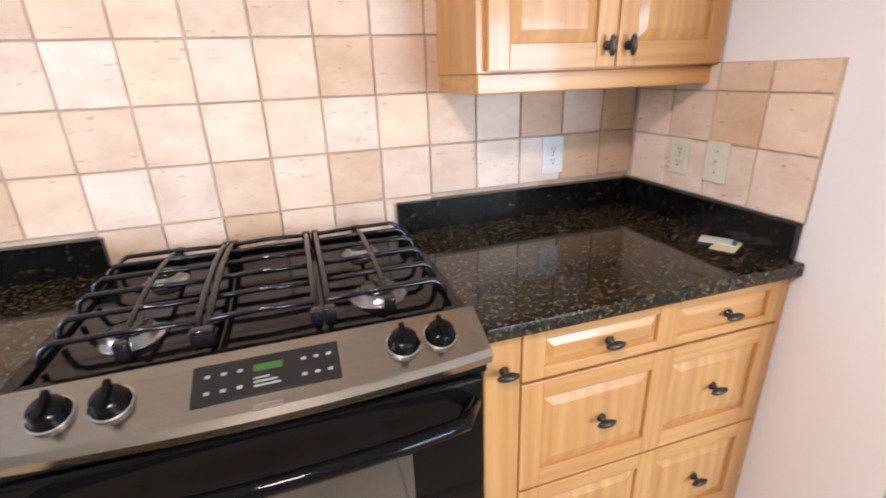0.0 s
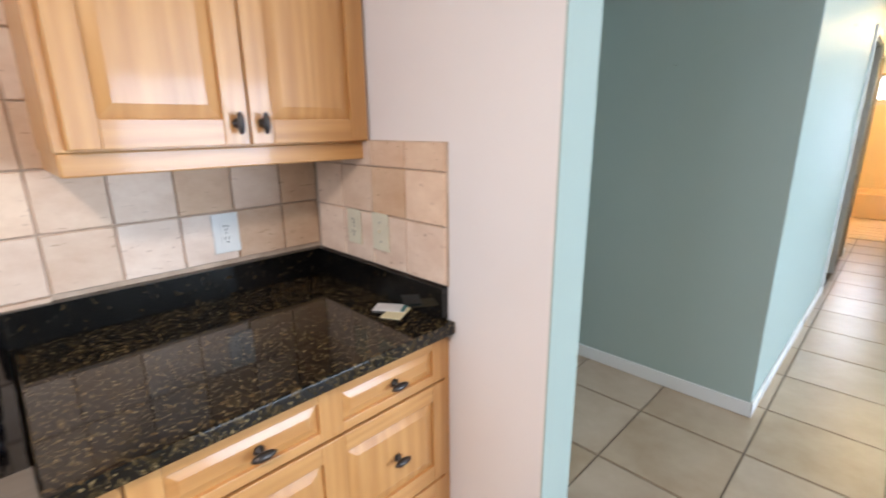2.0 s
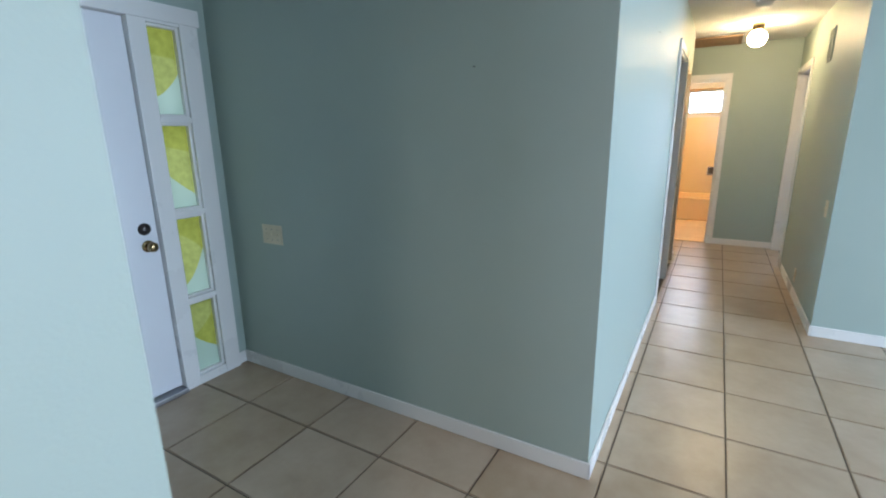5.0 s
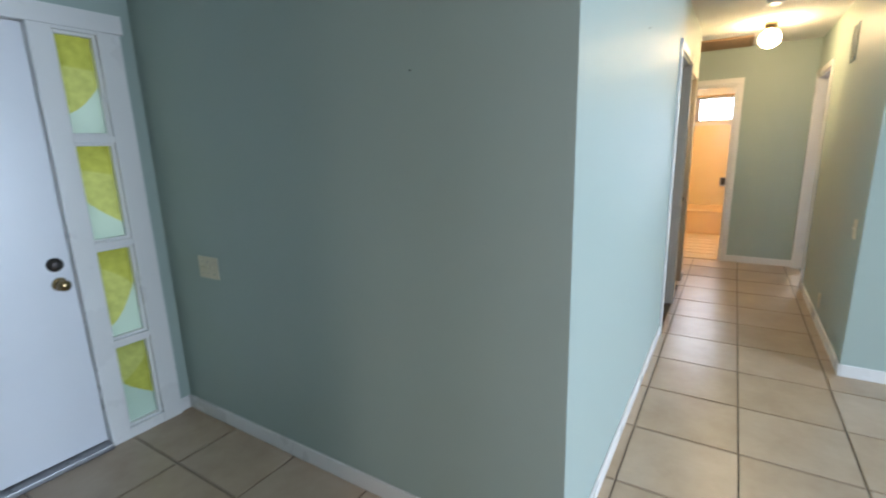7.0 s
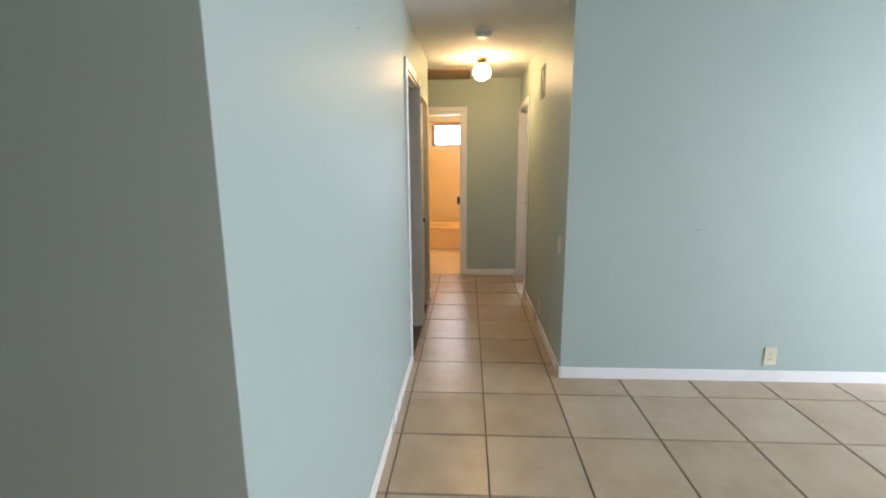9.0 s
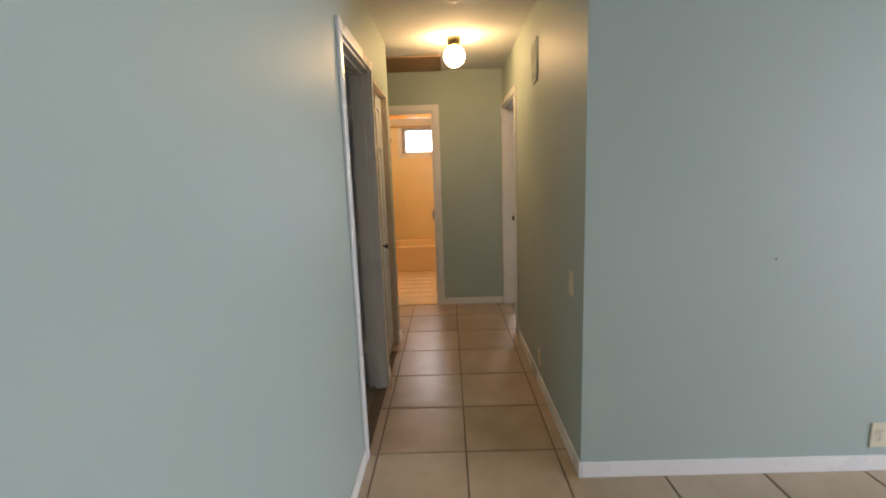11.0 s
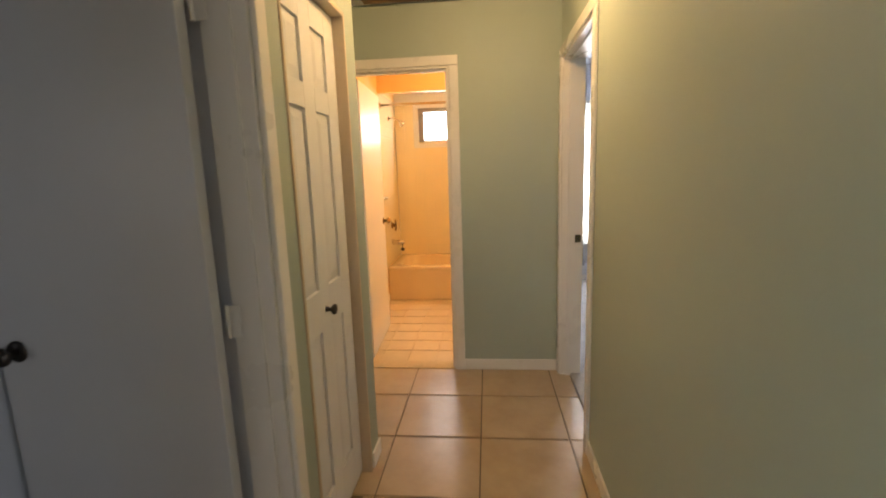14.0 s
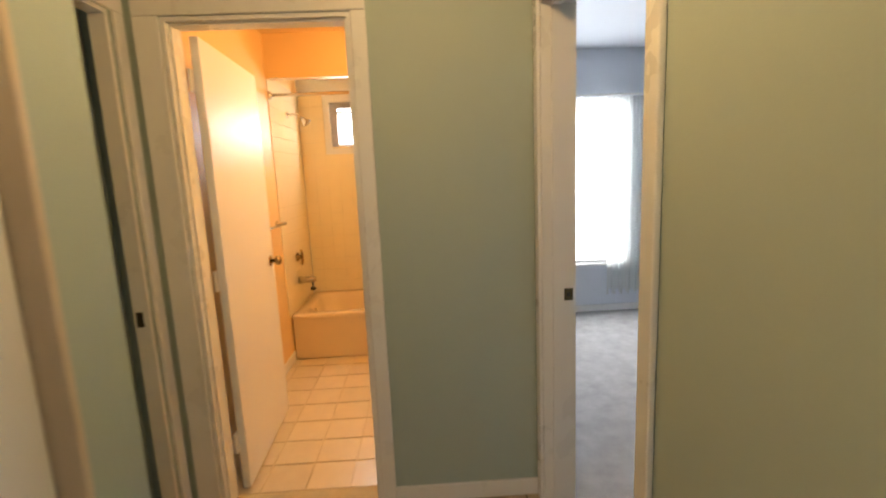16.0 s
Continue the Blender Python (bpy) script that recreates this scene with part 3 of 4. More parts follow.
round_knob(d, 2.378, 2.486, 0.886, "y", -1, BRASS)
part("threshold", B(1.48, 2.44, 2.43, 2.50, 0.0, 0.028, bevel=0.006), ALUM, d, "scuffed aluminium threshold")
for i in range(4):
    part("screw", lathe([(0.005, 0.0275), (0.005, 0.0292)], (1.62 + 0.21 * i, 2.455, 0), "z", 10), SLOT, d)

d = tagged(new("window_1"), "side light with four yellow-green obscure panes in white wood", "window", kind="structure")
d.location = (2.62, 2.46, 0)
bm = bmesh.new()
box(bm, 1.46, 1.505, 2.455, 2.60, 0, 2.03, bevel=0.003)
box(bm, 2.440, 2.528, 2.450, 2.60, 0, 2.03, bevel=0.003)
box(bm, 2.700, 2.80, 2.450, 2.60, 0, 2.03, bevel=0.003)
box(bm, 1.44, 2.815, 2.447, 2.60, 2.03, 2.115, bevel=0.003)
PANES = ((0.07, 0.50), (0.56, 1.005), (1.065, 1.51), (1.57, 2.0))
edges = (0.0, 0.055) , (0.515, 0.545), (1.02, 1.05), (1.525, 1.555), (2.015, 2.03)
for a, b in edges:
    box(bm, 2.528, 2.700, 2.4515, 2.59, a, b, bevel=0.002)
part("window_frame", bm, TRIM, d)
for a, b in PANES:
    bm = bmesh.new()
    for s in ((2.528, 2.540, a - 0.015, b + 0.015), (2.684, 2.700, a - 0.015, b + 0.015), (2.540, 2.684, a - 0.015, a), (2.540, 2.684, b, b + 0.015)):
        box(bm, s[0], s[1], 2.468, 2.50, s[2], s[3], bevel=0.003)
    part("glazing_bead", bm, TRIM, d)
PALE = sheer("pale_obscure_glass", (0.50, 0.65, 0.51), 0.06)
CURVES = (lambda u: 0.58 - 0.32 * u ** 0.7, lambda u: 0.12 + 0.46 * u ** 1.7, lambda u: 0.45 - 0.30 * u ** 0.8, lambda u: 0.20 + 0.30 * u ** 1.6)


def pane_sheet(a, b, low, high):
    """A sheet of glass between two curves across the pane."""
    bm = bmesh.new()
    us = [i / 12 for i in range(13)]
    lo = [bm.verts.new((2.538 + 0.148 * u, 2.494, a + (b - a) * low(u))) for u in us]
    hi = [bm.verts.new((2.538 + 0.148 * u, 2.494, a + (b - a) * high(u))) for u in us]
    for i in range(12):
        bm.faces.new((lo[i], lo[i + 1], hi[i + 1], hi[i]))
    return bm


for (a, b), curve in zip(PANES, CURVES):
    part("pane", pane_sheet(a, b, lambda u: 0.0, curve), PALE, d, "pale green obscure glass")
    part("pane", pane_sheet(a, b, curve, lambda u: 1.0), YGLASS, d, "yellow-green crinkled glass")


# ---------------------------------------------------------------- plates and small wall things
def plate(name, at, normal, w, hgt, material, label, category, holes=(), group=""):
    """A cover plate on a wall; holes: (u, v, width, height, depth, material, part's name) in the plate's plane."""
    m = {"-x": pose(*at, 90, 0, -90), "-y": pose(*at, 90, 0, 0), "+y": pose(*at, 90, 0, 180)}[normal]
    d = tagged(new(name), label, category, group or ("wall outlets" if category == "outlet" else "light switches"))
    d.matrix_world = m

    def put(n, bm, mt, lab=""):
        ob = link(n, bm, mt)
        ob.parent = d
        if lab:
            ob["label"] = lab
    put("cover", B(-w / 2, w / 2, -hgt / 2, hgt / 2, 0.0006, 0.006, bevel=0.0025), material)
    for u, v, a, b, dep, mt, n in holes:
        put(n, B(u - a / 2, u + a / 2, v - b / 2, v + b / 2, 0.0055, 0.006 + dep, bevel=min(a, b, dep) * 0.2), mt)
    return d


def sockets(u=0.0, face=WHITEPLASTIC):
    out = []
    for v in (-0.0195, 0.0195):
        out.append((u, v, 0.034, 0.028, 0.0022, face, "socket"))
        # raised dark bits, coloured as the shade inside the slots
        out += [(u - 0.006, v + 0.003, 0.0028, 0.009, 0.0027, SLOT, "slot"), (u + 0.006, v + 0.003, 0.0028, 0.009, 0.0027, SLOT, "slot"), (u, v - 0.008, 0.005, 0.005, 0.0027, SLOT, "slot")]
    return out + [(u, 0, 0.005, 0.005, 0.0012, GREYPRINT, "screw")]


def toggles(us, face):
    out = []
    for u in us:
        out += [(u, 0, 0.011, 0.024, 0.001, face, "toggle_slot"), (u, 0.004, 0.008, 0.010, 0.011, face, "toggle"), (u, 0.030, 0.005, 0.005, 0.001, GREYPRINT, "screw"), (u, -0.030, 0.005, 0.005, 0.001, GREYPRINT, "screw")]
    return out


plate("wall_outlet", (0.872, 1.3698, 1.115), "-y", 0.080, 0.125, WHITEPLASTIC, "white duplex outlet on the stone tiles", "outlet", sockets())
plate("wall_outlet", (1.1913, 1.128, 1.121), "-x", 0.072, 0.112, IVORY, "ivory duplex outlet on the stone tiles", "outlet", sockets(0, IVORY))
plate("light_switch", (1.1913, 0.991, 1.122), "-x", 0.078, 0.116, IVORY, "ivory light switch on the stone tiles", "light switch", toggles((0,), IVORY))
plate("light_switch", (2.8695, 2.092, 0.894), "-x", 0.165, 0.115, IVORY, "ivory triple light switch on the green entry wall", "light switch", toggles((-0.046, 0, 0.046), IVORY))
plate("light_switch", (5.272, -0.7995, 0.893), "+y", 0.078, 0.120, IVORY, "ivory light switch on the green hall wall", "light switch", toggles((0,), IVORY))
plate("wall_outlet", (6.05, -0.7995, 0.19), "+y", 0.072, 0.115, IVORY, "ivory outlet low on the hall wall", "outlet", sockets(0, IVORY))
plate("wall_outlet", (5.0845, -2.165, 0.178), "-x", 0.078, 0.120, IVORY, "ivory outlet low on the living room wall", "outlet", sockets(0, IVORY))
for at, axis, out in (((2.8698, 0.784, 1.702), "x", -1), ((3.93, 0.2448, 1.943), "y", -1), ((5.0848, -1.62, 1.02), "x", -1)):
    d = thing("nail", at, "small nail driven into the green wall", "nail", "nails in the walls")
    part("shank", lathe([(0.002, 0.0), (0.002, 0.008 * out), (0.0042, 0.009 * out), (0.0042, 0.010 * out)], at, axis, 10), CHROME, d)

# air vent high on the hall wall
d = thing("wall_vent", (6.21, -0.7995, 2.11), "small painted air vent high on the hall wall", "air vent")
bm = bmesh.new()
for s in ((6.12, 6.135, 1.98, 2.24), (6.285, 6.30, 1.98, 2.24), (6.135, 6.285, 1.98, 1.995), (6.135, 6.285, 2.225, 2.24)):
    box(bm, s[0], s[1], -0.7995, -0.789, s[2], s[3], bevel=0.002)
part("frame", bm, SAGE, d)
# dark sheet on the wall stands for the unlit duct behind the slats
part("duct_shade", B(6.134, 6.286, -0.7994, -0.798, 1.994, 2.226), SLOT, d)
for i in range(11):
    z = 2.006 + 0.0205 * i
    part("slat", B(6.134, 6.286, -0.797, -0.790, z - 0.004, z + 0.004), SAGE, d)

# return air grille in the ceiling
d = thing("ceiling_vent", (7.63, 0.1, 2.449), "large brown dusty return air grille in the ceiling", "air vent")
bm = bmesh.new()
for s in ((7.36, 7.395, -0.19, 0.42), (7.905, 7.94, -0.19, 0.42), (7.395, 7.905, -0.19, -0.155), (7.395, 7.905, 0.385, 0.42)):
    box(bm, s[0], s[1], s[2], s[3], 2.432, 2.4496, bevel=0.003)
part("frame", bm, WOODVENT, d)
# duct depth isn't built; its shade is this flat dark sheet
part("duct_shade", B(7.394, 7.906, -0.156, 0.386, 2.4465, 2.4494), SLOT, d)
for i in range(25):
    x = 7.405 + 0.0205 * i
    part("slat", B(x - 0.007, x + 0.007, -0.156, 0.386, 2.437, 2.4395), WOODVENT, d)
for y in (0.02, 0.21):
    part("divider", B(7.394, 7.906, y - 0.006, y + 0.006, 2.433, 2.4367), WOODVENT, d)

# hall lamp and smoke alarm
d = thing("ceiling_lamp", (6.86, -0.30, 2.45), "lit opal glass globe lamp on a brass ceiling holder", "ceiling lamp")
part("holder", lathe([(0.052, 2.4496), (0.052, 2.425), (0.046, 2.415), (0.046, 2.375)], (6.86, -0.30, 0), "z"), BRASS, d, "brass holder", True)
g = [(0.045, 2.382)] + [(0.082 * math.cos(radians(a)), 2.312 + 0.078 * math.sin(radians(a))) for a in range(54, -90, -12)] + [(0.003, 2.234)]
part("globe", lathe(g, (6.86, -0.30, 0), "z", 32), OPAL, d, "glowing opal glass globe", True)
d = thing("smoke_alarm", (5.97, -0.285, 2.45), "round white smoke alarm on the ceiling", "smoke alarm")
part("base", lathe([(0.066, 2.4496), (0.066, 2.438), (0.060, 2.434)], (5.97, -0.285, 0), "z", 32), WHITEPLASTIC, d)
part("cover", lathe([(0.058, 2.434), (0.056, 2.416), (0.045, 2.408), (0.010, 2.406)], (5.97, -0.285, 0), "z", 32), WHITEPLASTIC, d, "", True)

# ---------------------------------------------------------------- bathroom
TX0, TX1, TY0, TY1, TZ = 9.762, 10.538, -0.755, 0.764, 0.375
d = thing("bathtub", (10.15, 0, 0), "almond enamelled bathtub against tiled walls", "bathtub")
bm = bmesh.new()
box(bm, TX0, TX0 + 0.03, TY0, TY1, 0.0, TZ - 0.03, bevel=0.008)
part("apron", bm, ENAMEL, d)
bm = bmesh.new()
outer = [(TX0 - 0.006, TY0), (TX1, TY0), (TX1, TY1), (TX0 - 0.006, TY1)]


def ring(x0, x1, y0, y1, r, z, n=6):
    out = []
    for cx, cy, a0 in ((x1 - r, y1 - r, 0), (x0 + r, y1 - r, 90), (x0 + r, y0 + r, 180), (x1 - r, y0 + r, 270)):
        for k in range(n + 1):
            a = radians(a0 + 90 * k / n)
            out.append(bm.verts.new((cx + r * math.cos(a), cy + r * math.sin(a), z)))
    return out


loops = [ring(TX0 - 0.006, TX1, TY0, TY1, 0.004, TZ - 0.03), ring(TX0 - 0.006, TX1, TY0, TY1, 0.008, TZ - 0.006), ring(TX0 + 0.004, TX1 - 0.006, TY0 + 0.008, TY1 - 0.008, 0.012, TZ),
         ring(TX0 + 0.075, TX1 - 0.06, TY0 + 0.09, TY1 - 0.09, 0.14, TZ), ring(TX0 + 0.09, TX1 - 0.075, TY0 + 0.105, TY1 - 0.105, 0.14, TZ - 0.015),
         ring(TX0 + 0.14, TX1 - 0.12, TY0 + 0.22, TY1 - 0.16, 0.14, 0.09), ring(TX0 + 0.2, TX1 - 0.18, TY0 + 0.29, TY1 - 0.22, 0.10, 0.06)]
for a, b in zip(loops, loops[1:]):
    for i in range(len(a)):
        bm.faces.new((a[i], a[(i + 1) % len(a)], b[(i + 1) % len(a)], b[i]))
bm.faces.new(loops[-1])
bmesh.ops.recalc_face_normals(bm, faces=bm.faces)
part("basin", bm, ENAMEL, d, "", True)

# glazed tiles round the tub
def wall_tiles(host, name, axis, face, out, u0, u1, v0, v1, pitch, material, gap=0.003, skip=None, proud=0.008, stuff=False):
    """Square tiles on a wall, each a piece; u along the wall, v up."""
    cache, made = {}, []
    u = u0
    while u < u1 - 0.01:
        ue = min(u + pitch, u1)
        v = v0
        while v < v1 - 0.01:
            ve = min(v + pitch, v1)
            if not (skip and skip(u, ue, v, ve)):
                made.append((u, ue, v, ve))
            v = ve
        u = ue
    big = bmesh.new() if stuff else None
    for u, ue, v, ve in made:
        a, b, c, e = u + gap / 2, ue - gap / 2, v + gap / 2, ve - gap / 2
        f = (face + 0.0006 * out, face + proud * out)
        if stuff:
            box(big, a, b, f[0], f[1], c, e) if axis == "y" else box(big, f[0], f[1], a, b, c, e)
            continue
        key = (round(b - a, 4), round(e - c, 4))
        if key not in cache:
            bm = bmesh.new()
            w, hh = key[0] / 2, key[1] / 2
            box(bm, -w, w, 0.0006 * out, proud * out, -hh, hh) if axis == "y" else box(bm, 0.0006 * out, proud * out, -w, w, -hh, hh)
            rim = [ed for ed in bm.edges if all(abs((vv.co.y if axis == "y" else vv.co.x) - proud * out) < 1e-6 for vv in ed.verts)]
            bmesh.ops.bevel(bm, geom=rim, offset=min(0.003, proud * 0.4), segments=1, affect="EDGES")
            me = bpy.data.meshes.new(name)
            bm.to_mesh(me)
            bm.free()
            me.materials.append(material)
            cache[key] = me
        ob = new(name, cache[key])
        ob.location = ((a + b) / 2, face, (c + e) / 2) if axis == "y" else (face, (a + b) / 2, (c + e) / 2)
        ob.parent = host
        ob.matrix_parent_inverse = host.matrix_basis.inverted()
    return big


def in_window(u, ue, v, ve):
    return ue > -0.125 and u < 0.485 and ve > 1.735 and v < 2.135


tile_bed = structure("wall_tile_bed", B(10.5445, 10.5495, -0.755, -0.13, 0.36, 2.2), WTILE, "glazed cream wall tile bed round the bath", "wall tile")
big = wall_tiles(None, "tile", "x", 10.5495, -1, -0.755, 0.774, 0.372, 2.21, 0.1085, WTILE, 0.0009, in_window, 0.0062, True)
tagged(part("tile", big, WTILE, tile_bed, "small glazed cream tiles"), kind="stuff")
big = wall_tiles(None, "tile", "y", 0.7745, -1, 9.70, 10.54, 0.372, 2.21, 0.1085, WTILE, 0.0009, None, 0.0062, True)
tagged(part("tile", big, WTILE, tile_bed, "small glazed cream tiles"), kind="stuff")

# bathroom window
d = tagged(new("window_2"), "small frosted bathroom window in an aluminium frame", "window", kind="structure")
d.location = (10.6, 0.18, 1.94)
bm = bmesh.new()
for s in ((-0.129, -0.095, 1.731, 2.139), (0.425, 0.489, 1.731, 2.139), (-0.095, 0.425, 1.731, 1.765), (-0.095, 0.425, 2.09, 2.139), (-0.095, 0.425, 2.045, 2.06)):
    box(bm, 10.58, 10.615, *s, bevel=0.004)
part("window_frame", bm, ALUM, d)
part("window_sill", B(10.535, 10.58, -0.129, 0.489, 1.731, 1.742, bevel=0.003), WTILE, d)
part("pane", B(10.596, 10.602, -0.094, 0.424, 1.766, 2.089), FROST, d).visible_shadow = False

# shower rod, shower head, taps, towel bar
d = thing("shower_curtain_rod", (9.72, 0, 2.07), "chrome shower curtain rod across the tub", "curtain rod")
part("rod", tube([(9.72, 0.763, 2.075), (9.72, -0.755, 2.075)], 0.0125, 14), CHROME, d, "", True)
part("flange", lathe([(0.030, 0.767), (0.028, 0.755), (0.016, 0.745)], (9.72, 0, 2.075), "y"), CHROME, d, "", True)
d = thing("shower_fitting", (10.15, 0.766, 1.98), "chrome shower head on a bent arm", "shower head")
part("flange", lathe([(0.028, 0.768), (0.024, 0.760), (0.012, 0.756)], (10.15, 0, 1.99), "y"), CHROME, d, "", True)
part("arm", tube([(10.15, 0.767, 1.99), (10.15, 0.72, 1.995), (10.15, 0.68, 1.985), (10.15, 0.64, 1.955)], 0.010), CHROME, d, "", True)
hd = part("head", lathe([(0.013, 0.0), (0.018, -0.02), (0.036, -0.05), (0.038, -0.062), (0.030, -0.066)], (0, 0, 0), "z"), CHROME, d, "", True)
hd.matrix_basis = pose(10.15, 0.645, 1.962, -42, 0, 0)
d = thing("shower_faucet", (10.08, 0.766, 0.83), "bronze lever faucet on the tiled wall", "faucet")
part("escutcheon", lathe([(0.040, 0.768), (0.038, 0.758), (0.022, 0.752), (0.018, 0.735)], (10.06, 0, 0.80), "y"), BRASS, d, "", True)
part("lever", tube([(10.06, 0.730, 0.735), (10.06, 0.722, 0.77), (10.06, 0.722, 0.83), (10.06, 0.730, 0.865)], 0.011), BRASS, d, "", True)
d = thing("tub_spout", (10.06, 0.766, 0.60), "worn chrome tub spout with a dark diverter knob", "spout")
part("spout", lathe([(0.030, 0.768), (0.028, 0.70), (0.026, 0.64), (0.020, 0.625)], (10.06, 0, 0.60), "y"), CHROME, d, "", True)
part("diverter", lathe([(0.006, 0.575), (0.006, 0.535), (0.022, 0.530), (0.024, 0.512), (0.012, 0.502)], (10.06, 0.655, 0), "z", 16), BRONZE, d, "dark diverter knob", True)
d = thing("tub_drain", (10.06, 0.650, 0.31), "round chrome overflow cover on the tub wall", "drain")
part("cover", lathe([(0.034, 0.662), (0.032, 0.644), (0.014, 0.638)], (10.06, 0, 0.31), "y"), CHROME, d, "", True)
d = thing("soap_dish", (10.54, -0.04, 0.76), "chrome framed recessed soap dish in the bath tiles", "soap dish")
bm = bmesh.new()
for q in ((-0.120, -0.102, 0.685, 0.835), (0.022, 0.040, 0.685, 0.835), (-0.102, 0.022, 0.685, 0.703), (-0.102, 0.022, 0.817, 0.835)):
    box(bm, 10.530, 10.543, *q, bevel=0.003)
part("frame", bm, CHROME, d)
# no hollow here: a near-black plate carries the recess's shade
part("recess", B(10.5385, 10.5425, -0.103, 0.023, 0.702, 0.818), SLOT, d, "flat dark plate painted for the shade of the recess")
part("tray", B(10.505, 10.540, -0.098, 0.018, 0.703, 0.711, bevel=0.003), CHROME, d)
d = thing("towel_bar", (9.3, 0.77, 1.13), "chrome towel bar on the peach wall", "towel bar")
part("bar", tube([(9.0, 0.705, 1.13), (9.62, 0.705, 1.13)], 0.009), CHROME, d, "", True)
for x in (9.0, 9.62):
    part("bracket", lathe([(0.024, 0.7745), (0.022, 0.762), (0.012, 0.755), (0.012, 0.70)], (x, 0, 1.13), "y"), CHROME, d, "", True)

# ---------------------------------------------------------------- back bedroom window
d = tagged(new("window_3"), "white bedroom window full of daylight", "window", kind="structure")
d.location = (10.62, -1.9, 1.4)
bm = bmesh.new()
for s in ((-2.359, -2.32, 0.501, 2.069), (-1.49, -1.451, 0.501, 2.069), (-2.32, -1.49, 0.501, 0.54), (-2.32, -1.49, 2.03, 2.069)):
    box(bm, 10.60, 10.65, *s, bevel=0.004)
part("window_frame", bm, TRIM, d)
part("window_sill", B(10.555, 10.60, -2.37, -1.44, 0.485, 0.505, bevel=0.004), TRIM, d)
for z0, z1 in ((0.541, 2.029),):
    part("pane", B(10.622, 10.626, -2.319, -1.491, z0, z1), FROST, d).visible_shadow = False
d = thing("lace_curtain", (10.52, -2.25, 0.1), "sheer white lace curtain hanging on a rod", "curtain")
for y0, y1, z0 in ((-2.47, -2.12, 0.22), (-2.12, -1.40, 1.88), (-1.62, -1.38, 0.22)):
    bm = bmesh.new()
    n = 60
    cols = []
    for i in range(n + 1):
        y = y0 + (y1 - y0) * i / n
        x = 10.53 + 0.018 * math.sin(i * 1.05) + 0.006 * math.sin(i * 2.7)
        cols.append([bm.verts.new((x, y, z)) for z in (z0 + 0.03 * math.sin(i * 0.5), (z0 + 2.10) / 2, 2.10)])
    for a, b in zip(cols, cols[1:]):
        for j in range(2):
            bm.faces.new((a[j], b[j], b[j + 1], a[j + 1]))
    part("panel" if z0 < 1 else "valance", bm, LACE, d, "", True)
part("rod", tube([(10.53, -2.50, 2.115), (10.53, -1.35, 2.115)], 0.009), TRIM, d)
for y in (-2.48, -1.37):
    part("bracket", B(10.53, 10.5795, y - 0.01, y + 0.01, 2.105, 2.125), TRIM, d)

# living room and west windows, front bedroom window
def plain_window(name, axis, a0, a1, z0, z1, d0, d1, label, bars):
    d = tagged(new(name), label, "window", kind="structure")
    bm = bmesh.new()
    w = 0.045
    us = [(a0, a0 + w), (a1 - w, a1)] + [(b - w / 2, b + w / 2) for b in bars]
    for s in [(u, v, z0, z1) for u, v in us] + [(a0 + w, a1 - w, z0, z0 + w), (a0 + w, a1 - w, z1 - w, z1)]:
        box(bm, s[0], s[1], d0, d1, s[2], s[3]) if axis == "x" else box(bm, d0, d1, s[0], s[1], s[2], s[3])
    part("window_frame", bm, ALUM, d)
    return d


plain_window("window_4", "x", 1.702, 4.698, 0.122, 2.148, -5.28, -5.22, "wide aluminium framed living room window", (3.2,))
plain_window("window_5", "y", -0.398, 1.098, 0.952, 2.148, -3.12, -3.06, "aluminium framed window", (0.35,))
plain_window("window_6", "x", 3.302, 4.498, 0.902, 1.998, 2.52, 2.58, "aluminium framed bedroom window", (3.9,))

# ---------------------------------------------------------------- kitchen
def t_pull(parent, x, y, z, upright=False):
    """A dark T-shaped pull: rose, stem and an oval bar."""
    bm = lathe([(0.012, 0.0), (0.011, -0.004), (0.006, -0.007), (0.0055, -0.020)], (x, y, z), "y", 14)
    pts = [(-1, 0.25), (-0.75, 0.7), (-0.3, 1.0), (0.3, 1.0), (0.75, 0.7), (1, 0.25)]
    rings = []
    for u, r in pts:
        rr = []
        for k in range(10):
            a = 2 * math.pi * k / 10
            p, q = 0.0095 * r * math.cos(a), 0.0095 * r * math.sin(a)
            rr.append(bm.verts.new((x + p, y - 0.024 + q, z + 0.026 * u) if upright else (x + 0.026 * u, y - 0.024 + q, z + p)))
        rings.append(rr)
    for a, b in zip(rings, rings[1:]):
        for i in range(10):
            bm.faces.new((a[i], a[(i + 1) % 10], b[(i + 1) % 10], b[i]))
    bm.faces.new(rings[0])
    bm.faces.new(rings[-1])
    bmesh.ops.recalc_face_normals(bm, faces=bm.faces)
    part("pull", bm, BRONZE, parent, "dark bronze T pull", True)


